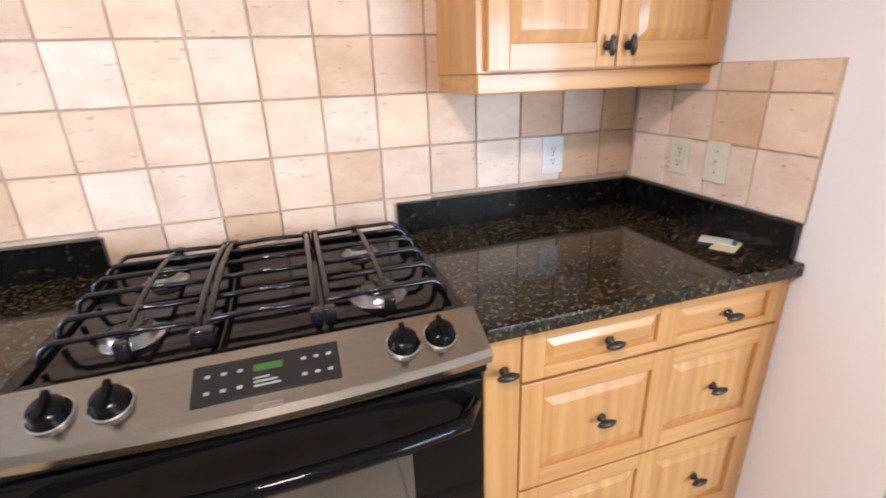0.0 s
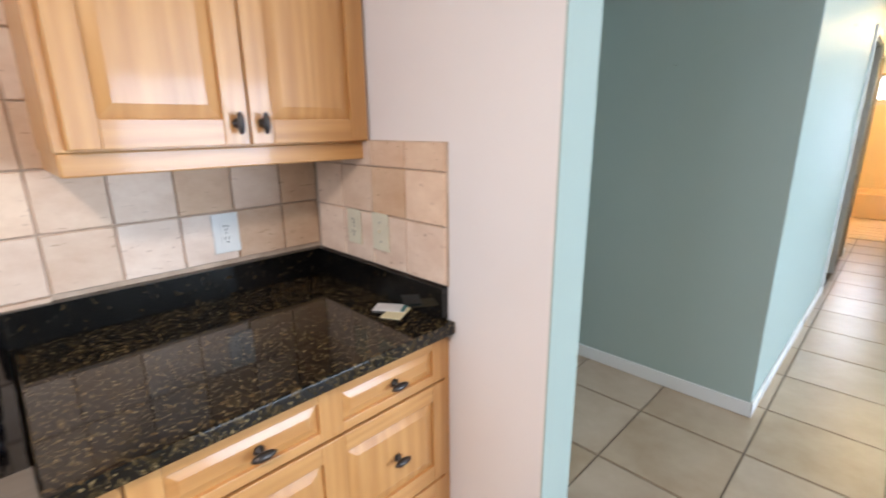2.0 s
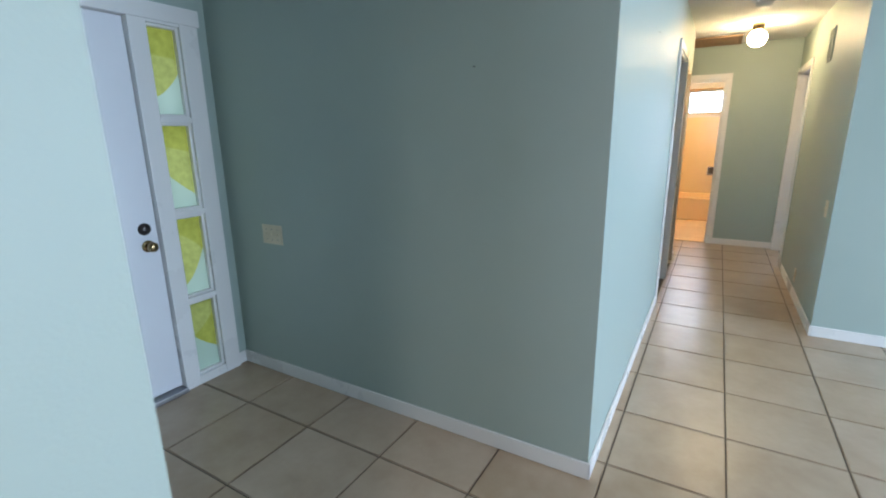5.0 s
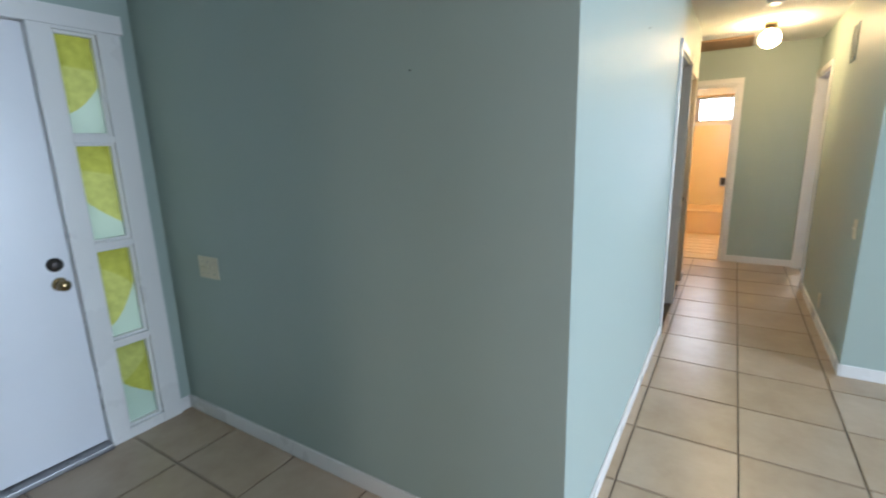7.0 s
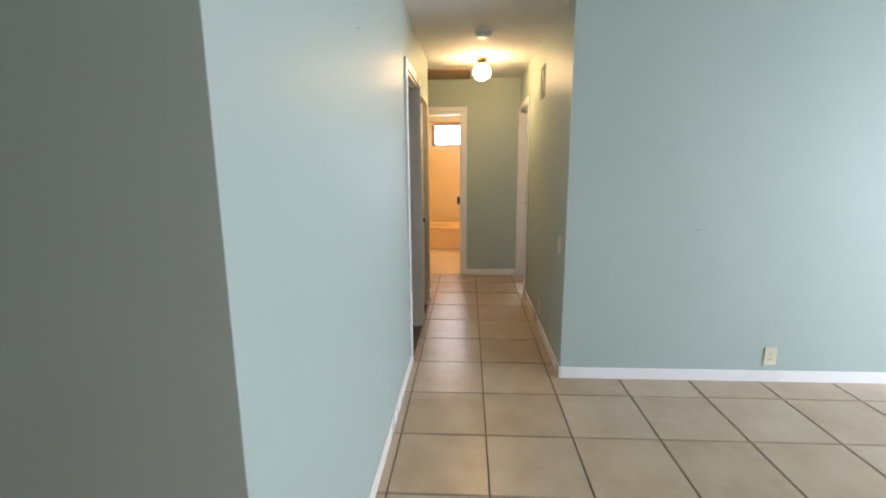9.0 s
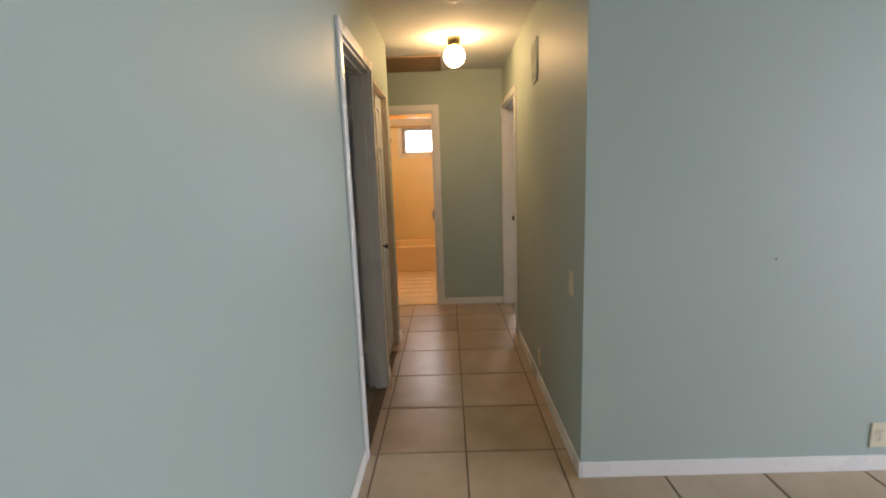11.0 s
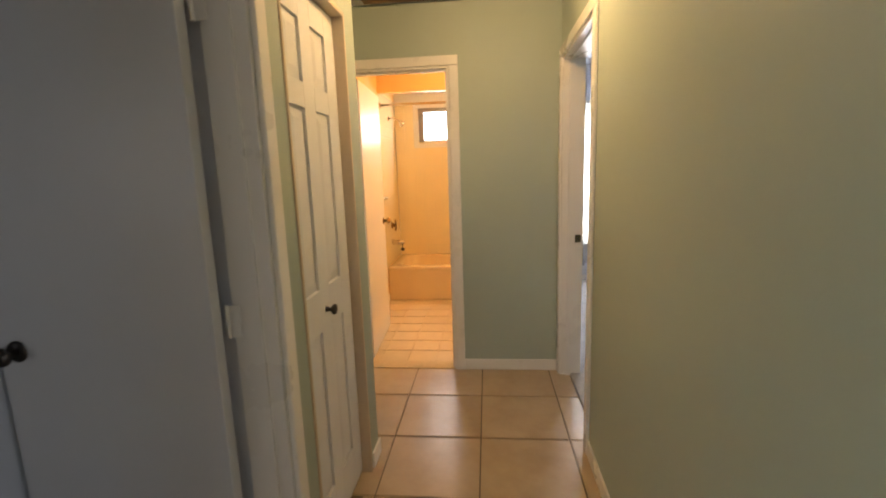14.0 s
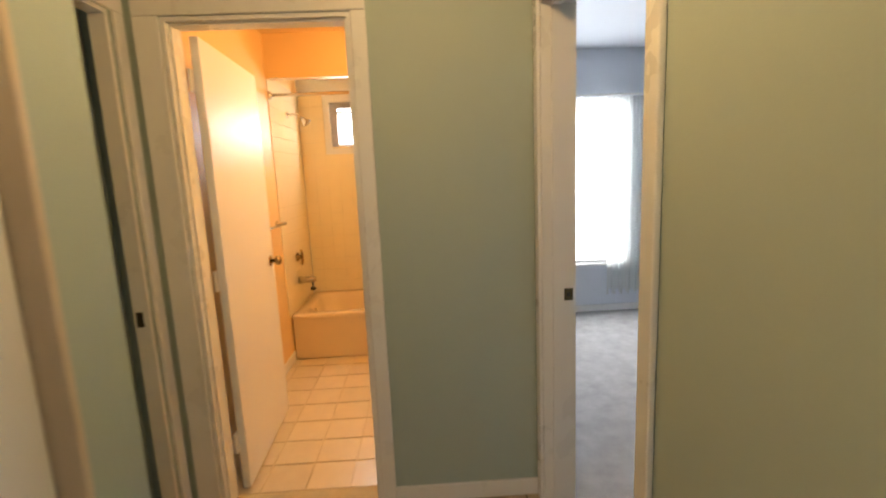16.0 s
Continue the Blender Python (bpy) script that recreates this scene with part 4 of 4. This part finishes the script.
def panelled_front(parent, name, x0, x1, z0, z1, y, panels, stile=0.0):
    """A drawer or door front at y (facing -y): rails and stiles round raised panels."""
    ps = sorted(panels)
    bm = bmesh.new()
    box(bm, x0 + 0.002, x1 - 0.002, y + 0.013, y + 0.020, z0 + 0.002, z1 - 0.002)
    pz0, pz1 = ps[0][2], ps[0][3]
    cuts = [x0] + [c for p in ps for c in (p[0], p[1])] + [x1]
    front = part(name, bm, OAKV, parent)
    for i in range(0, len(cuts), 2):
        part("stile", B(cuts[i], cuts[i + 1], y, y + 0.013, z0, z1, bevel=0.0025), OAKV, front)
    for p in ps:
        part("rail", B(p[0], p[1], y + 0.0004, y + 0.013, z0, pz0, bevel=0.0022), OAKH, front)
        part("rail", B(p[0], p[1], y + 0.0004, y + 0.013, pz1, z1, bevel=0.0022), OAKH, front)
        part("raised_panel", raised_panel(p[0], p[1], pz0, pz1, y, 0.010, 0.030), OAKV if pz1 - pz0 > 0.2 else OAKH, front)
    return front


# base cabinet with three wide drawers
YC = 0.735
d = thing("drawer_cabinet", (0.78, 1.05, 0), "honey oak base cabinet with three wide panelled drawers", "cabinet", "kitchen base cabinets")
bm = bmesh.new()
box(bm, 0.337, 1.2045, YC + 0.003, 1.3845, 0.10, 0.878)
part("body", bm, OAKV, d)
part("toe_kick", B(0.337, 1.2045, YC + 0.07, YC + 0.09, 0.0, 0.0995), OAKH, d)
part("end_stile", B(1.186, 1.2045, YC - 0.014, YC + 0.002, 0.02, 0.878, bevel=0.002), OAKV, d)
for z0, z1, pz0, pz1, kz in ((0.746, 0.872, 0.772, 0.846, 0.806), (0.425, 0.738, 0.478, 0.690, 0.585), (0.108, 0.417, 0.158, 0.370, 0.265)):
    f = panelled_front(d, "drawer", 0.432, 1.183, z0, z1, YC - 0.020, ((0.487, 0.790, pz0, pz1), (0.850, 1.135, pz0, pz1)))
    for kx in (0.654, 1.002):
        t_pull(f, kx, YC - 0.019, kz)
d2 = part("spice_pullout", B(0.341, 0.428, YC - 0.020, YC + 0.001, 0.108, 0.872, bevel=0.004), OAKV, d)
t_pull(d2, 0.388, YC - 0.020, 0.79)

d = thing("drawer_cabinet", (-0.85, 1.05, 0), "honey oak base cabinet beyond the range", "cabinet", "kitchen base cabinets")
part("body", B(-1.30, -0.50, YC + 0.003, 1.3845, 0.10, 0.878), OAKV, d)
part("toe_kick", B(-1.30, -0.50, YC + 0.07, YC + 0.09, 0.0, 0.0995), OAKH, d)
for z0, z1, pz0, pz1, kz in ((0.746, 0.872, 0.772, 0.846, 0.806), (0.108, 0.738, 0.17, 0.68, 0.66)):
    f = panelled_front(d, "drawer" if z0 > 0.5 else "door", -1.29, -0.51, z0, z1, YC - 0.020, ((-1.235, -0.92, pz0, pz1), (-0.86, -0.545, pz0, pz1)))
    t_pull(f, -0.70, YC - 0.019, kz)

# granite worktops with their upstands
d = thing("granite_worktop", (0.77, 1.03, 0.88), "polished black granite worktop with gold flecks and upstand", "worktop", "granite worktops")
part("slab", B(0.337, 1.204, 0.694, 1.3845, 0.8785, 0.915, bevel=0.006, segments=3), GRANITE, d)
part("upstand", B(0.312, 1.1795, 1.350, 1.3843, 0.9155, 1.010, bevel=0.002), SHADEDGRANITE, d)
part("upstand", B(1.180, 1.2035, 0.722, 1.3843, 0.9155, 1.010, bevel=0.002), SHADEDGRANITE, d)
d = thing("granite_worktop", (-0.9, 1.03, 0.88), "polished black granite worktop with gold flecks and upstand", "worktop", "granite worktops")
part("slab", B(-1.32, -0.500, 0.694, 1.3845, 0.8785, 0.915, bevel=0.006, segments=3), GRANITE, d)
part("upstand", B(-1.32, -0.500, 1.350, 1.3843, 0.9155, 1.010, bevel=0.002), SHADEDGRANITE, d)

# wall cabinet
d = thing("wall_cabinet", (0.84, 1.2, 1.34), "honey oak wall cabinet with two raised panel doors", "cabinet")
UX0, UX1, UY = 0.470, 1.2045, 1.062
part("body", B(UX0, UX1, UY, 1.3745, 1.387, 2.18, bevel=0.002), OAKV, d)
bm = bmesh.new()
box(bm, UX0 + 0.004, UX1, UY + 0.004, UY + 0.024, 1.338, 1.3868, bevel=0.004)
box(bm, UX0 + 0.004, UX0 + 0.022, UY + 0.0245, 1.374, 1.338, 1.3868, bevel=0.003)
part("light_rail", bm, OAKH, d)
part("underside", B(UX0 + 0.03, UX1, UY + 0.03, 1.374, 1.372, 1.3866), CREAM, d)
for x0, x1, p, kx in ((0.492, 0.846, (0.548, 0.788), 0.818), (0.851, 1.196, (0.908, 1.140), 0.880)):
    f = panelled_front(d, "door", x0, x1, 1.392, 2.17, UY - 0.021, ((p[0], p[1], 1.452, 2.11),))
    t_pull(f, kx, UY - 0.020, 1.442, True)

# cards lying on the worktop
d = thing("paper_card", (1.13, 0.86, 0.9155), "cream card lying on the granite", "paper", "cards on the worktop")
ob = part("card", B(-0.045, 0.045, -0.030, 0.030, 0, 0.002), CARD, d)
d.rotation_euler[2] = radians(28)
ob.matrix_parent_inverse = Matrix()
d = thing("paper_card", (1.135, 0.80, 0.9155), "white card with a teal corner on the granite", "paper", "cards on the worktop")
d.rotation_euler[2] = radians(-55)
d.location = (1.14, 0.895, 0.9176)
for nme, b4, mt in (("card", (-0.048, 0.048, -0.028, 0.028, 0, 0.0015), PAPER), ("print", (0.034, 0.046, -0.026, 0.026, 0.0015, 0.0021), TEAL)):
    ob = part(nme, B(*b4), mt, d)
    ob.matrix_parent_inverse = Matrix()


# ---------------------------------------------------------------- the range
def gas_range():
    d = thing("gas_range", (-0.065, 1.0, 0), "black slide-in gas range with cast iron grates and steel controls", "range")
    x0, x1 = -0.496, 0.332
    part("body", B(x0 + 0.006, x1 - 0.004, 0.70, 1.372, 0.02, 0.895), BLACKGLOSS, d)
    # cooktop: a shallow tray with a raised rim
    rims = []
    bm = B(x0, x1, 0.772, 1.3745, 0.8955, 0.916, bevel=0.004)
    for s in ((x0, x0 + 0.028, 0.772, 1.3745), (x1 - 0.028, x1, 0.772, 1.3745), (x0 + 0.028, x1 - 0.028, 1.345, 1.3745), (x0 + 0.028, x1 - 0.028, 0.772, 0.795)):
        rims.append(B(*s, 0.9162, 0.926, bevel=0.003))
    part("cooktop", bm, BLACKGLOSS, d, "black enamel cooktop")
    for rim in rims:
        part("rim", rim, BLACKGLOSS, d)
    # sloping bowed control panel
    n = 16
    bm = bmesh.new()
    rows = []
    for i in range(n + 1):
        u = i / n
        x = x0 - 0.004 + (x1 - x0 + 0.008) * u
        bow = 0.030 * (1 - (2 * u - 1) ** 2)
        prof = ((0.774, 0.930), (0.760, 0.936), (0.664 - bow, 0.892), (0.655 - bow, 0.880), (0.660 - bow, 0.862), (0.774, 0.858))
        rows.append([bm.verts.new((x, y, z)) for y, z in prof])
    for a, b in zip(rows, rows[1:]):
        for j in range(6):
            bm.faces.new((a[j], a[(j + 1) % 6], b[(j + 1) % 6], b[j]))
    bm.faces.new(rows[0])
    bm.faces.new(rows[-1])
    bmesh.ops.recalc_face_normals(bm, faces=bm.faces)
    part("control_panel", bm, STEEL, d, "brushed steel control panel")
    part("panel_lip", B(x0 + 0.002, x1 - 0.002, 0.668, 0.773, 0.835, 0.8585, bevel=0.006), BLACKGLOSS, d)

    def on_panel(u, s, lift=0.0):
        """A place on the sloping face: u across (x), s from its foot (0) to its top (1)."""
        k = (u - x0) / (x1 - x0)
        bow = 0.030 * (1 - (2 * k - 1) ** 2)
        y0, z0, y1, z1 = 0.664 - bow, 0.892, 0.760, 0.936
        nrm = Vector((0, -(z1 - z0), y1 - y0)).normalized()
        return Vector((u, y0 + (y1 - y0) * s, z0 + (z1 - z0) * s)) + nrm * lift, math.degrees(math.atan2(z1 - z0, y1 - y0))

    for kx in (-0.392, -0.308, 0.172, 0.246):
        p, tilt = on_panel(kx, 0.50)
        kb = part("knob", lathe([(0.031, 0.0), (0.031, 0.004), (0.027, 0.007), (0.026, 0.022), (0.023, 0.026), (0.004, 0.0265)], (0, 0, 0), "z", 32), BLACKGLOSS, d, "black and chrome burner knob", True)
        kb.matrix_parent_inverse = d.matrix_basis.inverted()
        kb.matrix_basis = Matrix.Translation(p) @ pose(0, 0, 0, tilt, 0, 0)
        for nm, bmx, mt in (("ring", lathe([(0.0335, 0.001), (0.0335, 0.0055), (0.0310, 0.0065), (0.0305, 0.001)], (0, 0, 0), "z", 32), CHROME),
                            ("grip", B(-0.0055, 0.0055, -0.025, 0.025, 0.026, 0.038, bevel=0.003), BLACKGLOSS)):
            ob = link(nm, bmx, mt)
            ob.parent = kb
    # the display with its keys
    base, tilt = on_panel(-0.070, 0.52)
    disp = part("display", B(-0.122, 0.122, -0.040, 0.040, -0.010, 0.0035, bevel=0.002), PANELBLACK, d, "black control display")
    disp.matrix_parent_inverse = d.matrix_basis.inverted()
    disp.matrix_basis = Matrix.Translation(base) @ pose(0, 0, 0, tilt, 0, 0)
    for nm, b4, mt in [("clock", (-0.024, 0.024, 0.006, 0.020), GREENLED), ("caption", (-0.024, 0.002, -0.010, -0.006), GREYPRINT), ("caption", (-0.024, 0.014, -0.018, -0.014), GREYPRINT), ("caption", (-0.024, 0.020, -0.026, -0.022), GREYPRINT)] + \
            [("key", (u - 0.0045, u + 0.0045, v - 0.003, v + 0.003), GREYPRINT) for u in (-0.098, -0.072, -0.046, 0.060, 0.082, 0.104) for v in (-0.020, 0.014)]:
        ob = link(nm, B(*b4, 0.003, 0.0042), mt)
        ob.parent = disp
    p, tilt = on_panel(-0.072, 0.04)
    ob = part("badge", B(-0.024, 0.024, -0.006, 0.006, -0.004, 0.002, bevel=0.001), CHROME, d, "plain metal badge")
    ob.matrix_parent_inverse = d.matrix_basis.inverted()
    ob.matrix_basis = Matrix.Translation(p) @ pose(0, 0, 0, tilt, 0, 0)
    # oven door
    door = part("oven_door", B(x0 + 0.010, x1 - 0.010, 0.662, 0.698, 0.235, 0.832, bevel=0.010, segments=3), BLACKGLOSS, d, "black enamel oven door")
    part("oven_window", B(-0.32, 0.165, 0.6585, 0.664, 0.36, 0.690, bevel=0.002), OVENGLASS, door, "tinted oven window")
    pts = []
    for i in range(21):
        u = i / 20
        pts.append((x0 + 0.035 + (x1 - x0 - 0.07) * u, 0.618 - 0.030 * (1 - (2 * u - 1) ** 2) + (0.045 if i in (0, 20) else 0), 0.775))
    part("handle", tube(pts, 0.016, 12), BLACKGLOSS, door, "bowed black oven handle", True)
    part("storage_drawer", B(x0 + 0.010, x1 - 0.010, 0.664, 0.698, 0.04, 0.225, bevel=0.008), BLACKGLOSS, d)
    # burners
    for bx, by, r in ((-0.335, 0.925, 0.045), (-0.335, 1.215, 0.038), (0.165, 0.925, 0.050), (0.165, 1.215, 0.036)):
        bn = part("burner", lathe([(r + 0.016, 0.9162), (r + 0.012, 0.9185), (r, 0.921), (r, 0.932), (r * 0.9, 0.935)], (bx, by, 0), "z", 28), BURNER, d, "aluminium burner", True)
        part("burner_cap", lathe([(r * 0.86, 0.935), (r * 0.86, 0.941), (r * 0.7, 0.944), (0.004, 0.945)], (bx, by, 0), "z", 28), BLACKIRON, bn, "", True)
    # two continuous grates
    def grate(gx0, gx1, bars, fingers):
        """bars: arched fore and aft bars; fingers: the side, -1 or 1, where the cross bars bend down one by one, or 0."""
        g = bmesh.new()
        zt, y0, y1 = 0.958, 0.815, 1.335
        for gx, rad in bars:
            arch = [(gx, y0 + (y1 - y0) * k / 10, zt + 0.022 * math.sin(math.pi * k / 10) ** 0.8) for k in range(1, 10)]
            tube([(gx, y0, 0.922), (gx, y0 + 0.006, 0.945)] + arch + [(gx, y1 - 0.006, 0.945), (gx, y1, 0.922)], rad, 8, g)
            for gy in (y0 + 0.003, y1 - 0.003):
                box(g, gx - 0.012, gx + 0.012, gy - 0.011, gy + 0.011, 0.9262, 0.964, bevel=0.004)
        for gy in (0.850, 0.935, 1.030, 1.120, 1.215, 1.300):
            lift = zt + 0.006 + 0.014 * math.sin(math.pi * (gy - y0) / (y1 - y0))
            pts = [(gx0, gy, lift - 0.004), ((gx0 + gx1) / 2, gy, lift), (gx1, gy, lift - 0.004)]
            if fingers < 0:
                pts = [(gx0 - 0.012, gy, 0.924), (gx0 - 0.010, gy, 0.945), (gx0 - 0.002, gy, lift - 0.010), (gx0 + 0.014, gy, lift)] + pts[1:]
            if fingers > 0:
                pts = pts[:2] + [(gx1 - 0.014, gy, lift), (gx1 + 0.002, gy, lift - 0.010), (gx1 + 0.010, gy, 0.945), (gx1 + 0.012, gy, 0.924)]
            tube(pts, 0.0062, 8, g)
        part("grate", g, BLACKIRON, d, "black cast iron grate", True)
    grate(-0.448, -0.195, ((-0.318, 0.0065), (-0.195, 0.0075)), -1)
    grate(-0.176, 0.024, ((-0.176, 0.0075), (0.024, 0.0075)), 0)
    grate(0.050, 0.292, ((0.050, 0.0075), (0.172, 0.0065)), 1)
    return d


gas_range()

# ---------------------------------------------------------------- stone tiles over the worktop
bed = structure("wall_tile_kitchen", B(-1.35, 1.2045, 1.3785, 1.3846, 1.0105, H - 0.001), SGROUT, "sand grout behind tumbled stone tiles", "wall tile")
bed2 = structure("wall_tile_kitchen_end", B(1.2, 1.2046, 0.718, 1.3784, 1.0105, 1.393), SGROUT, "sand grout behind tumbled stone tiles", "wall tile")


def stone_tiles(host, axis, us, vs, face, out, hidden=None):
    """Tumbled tiles with uneven worn edges; a few shapes shared among them."""
    rnd = random.Random(5)
    shapes = {}
    for u0, u1 in zip(us, us[1:]):
        for v0, v1 in zip(vs, vs[1:]):
            if hidden and hidden(u0, u1, v0, v1):
                continue
            key = (round(u1 - u0, 3), round(v1 - v0, 3), rnd.randrange(4))
            if key not in shapes:
                w, hh, t = key[0] / 2 - 0.0014, key[1] / 2 - 0.0014, 0.0085
                bm = bmesh.new()
                lo, mid, hi = [], [], []
                per = 3
                for i in range(4):
                    c0 = ((-w, -hh), (w, -hh), (w, hh), (-w, hh))[i]
                    c1 = ((-w, -hh), (w, -hh), (w, hh), (-w, hh))[(i + 1) % 4]
                    for k in range(per):
                        s = k / per
                        u, v = c0[0] + (c1[0] - c0[0]) * s, c0[1] + (c1[1] - c0[1]) * s
                        q = 1 - (0.008 if k == 0 else 0.0) - rnd.uniform(0, 0.010)
                        q2 = q - 0.022 - rnd.uniform(0, 0.012)
                        lo.append((u * q, v * q, 0.0))
                        mid.append((u * q, v * q, t * 0.55))
                        hi.append((u * q2, v * q2, t))

                def mk(p):
                    return bm.verts.new((p[0], out * p[2], p[1]) if axis == "y" else (out * p[2], p[0], p[1]))
                L, M, T = [mk(p) for p in lo], [mk(p) for p in mid], [mk(p) for p in hi]
                m = len(L)
                for i in range(m):
                    j = (i + 1) % m
                    bm.faces.new((L[i], L[j], M[j], M[i]))
                    bm.faces.new((M[i], M[j], T[j], T[i]))
                bm.faces.new(T)
                bmesh.ops.recalc_face_normals(bm, faces=bm.faces)
                me = bpy.data.meshes.new("tile")
                bm.to_mesh(me)
                bm.free()
                me.materials.append(SPLASH)
                shapes[key] = me
            ob = new("tile", shapes[key])
            uc, vc = (u0 + u1) / 2, (v0 + v1) / 2
            ob.location = (uc, face, vc) if axis == "y" else (face, uc, vc)
            ob.parent = host


P = 0.1575
stone_tiles(bed, "y", [-1.299 + P * i for i in range(16)] + [1.2], [0.925] + [1.024 + P * i for i in range(9)] + [H - 0.002], 1.3786, -1,
            lambda u0, u1, v0, v1: (u0 > 0.33 or u1 < -0.47) and v1 < 1.03 or (u0 > 0.6 and v0 > 1.4))
stone_tiles(bed2, "x", [0.720, 0.877, 1.034, 1.191, 1.35], [1.0125, 1.175, 1.318, 1.392], 1.2001, -1)


# ---------------------------------------------------------------- floor tiles
def floor_tiles(host, name, xs, ys, material, gap, inside, near, z=0.0, thick=0.0055):
    """Square tiles laid on a bed, the near ones as pieces, the far ones joined."""
    cache, big = {}, bmesh.new()
    rest = False
    for x0, x1 in zip(xs, xs[1:]):
        for y0, y1 in zip(ys, ys[1:]):
            clip = inside((x0 + x1) / 2, (y0 + y1) / 2, x0, x1, y0, y1)
            if not clip:
                continue
            a, b, c, e = clip
            a, b, c, e = a + gap / 2, b - gap / 2, c + gap / 2, e - gap / 2
            if b - a < 0.01 or e - c < 0.01:
                continue
            if not near((a + b) / 2, (c + e) / 2):
                box(big, a, b, c, e, z - thick, z)
                rest = True
                continue
            key = (round(b - a, 3), round(e - c, 3))
            if key not in cache:
                bm = B(-key[0] / 2, key[0] / 2, -key[1] / 2, key[1] / 2, -thick, 0)
                rim = [ed for ed in bm.edges if all(abs(v.co.z) < 1e-6 for v in ed.verts)]
                bmesh.ops.bevel(bm, geom=rim, offset=0.0035, segments=2, affect="EDGES")
                me = bpy.data.meshes.new(name)
                bm.to_mesh(me)
                bm.free()
                me.materials.append(material)
                cache[key] = me
            ob = new(name, cache[key])
            ob.location = ((a + b) / 2, (c + e) / 2, z)
            ob.parent = host
    if rest:
        tagged(part(name, big, material, host), kind="stuff")


def rooms(*boxes):
    def inside(cx, cy, x0, x1, y0, y1):
        found = []
        for X0, X1, Y0, Y1 in boxes:
            a, b, c, e = max(x0, X0), min(x1, X1), max(y0, Y0), min(y1, Y1)
            if b - a > 0.01 and e - c > 0.01:
                found.append((a, b, c, e))
        if found:
            return min(f[0] for f in found), max(f[1] for f in found), min(f[2] for f in found), max(f[3] for f in found)
        return None
    return inside


PT = 0.4607
XS = [2.539 + PT * i for i in range(-13, 13)]
YS = [-0.27 + PT * j for j in range(-11, 8)]
slab = bpy.data.objects["floor_slab"]
floor_tiles(slab, "floor_tile", XS, YS, FTILE, 0.007, rooms((-3.0, 2.87, -5.2, 2.478), (2.87, 7.0, -0.80, 0.2445), (7.0, 8.0, -0.865, 0.745), (2.87, 5.085, -5.2, -0.80)),
            lambda x, y: x > -0.6 and y > -3.2)
XB = [8.120 + 0.2125 * i for i in range(9)]
YB = [0.288 + 0.2125 * j for j in range(-6, 4)]
floor_tiles(bpy.data.objects["floor_bathroom"], "floor_tile", XB, YB, BTILE, 0.006, rooms((8.119, 9.76, -0.755, 0.77)), lambda x, y: True)
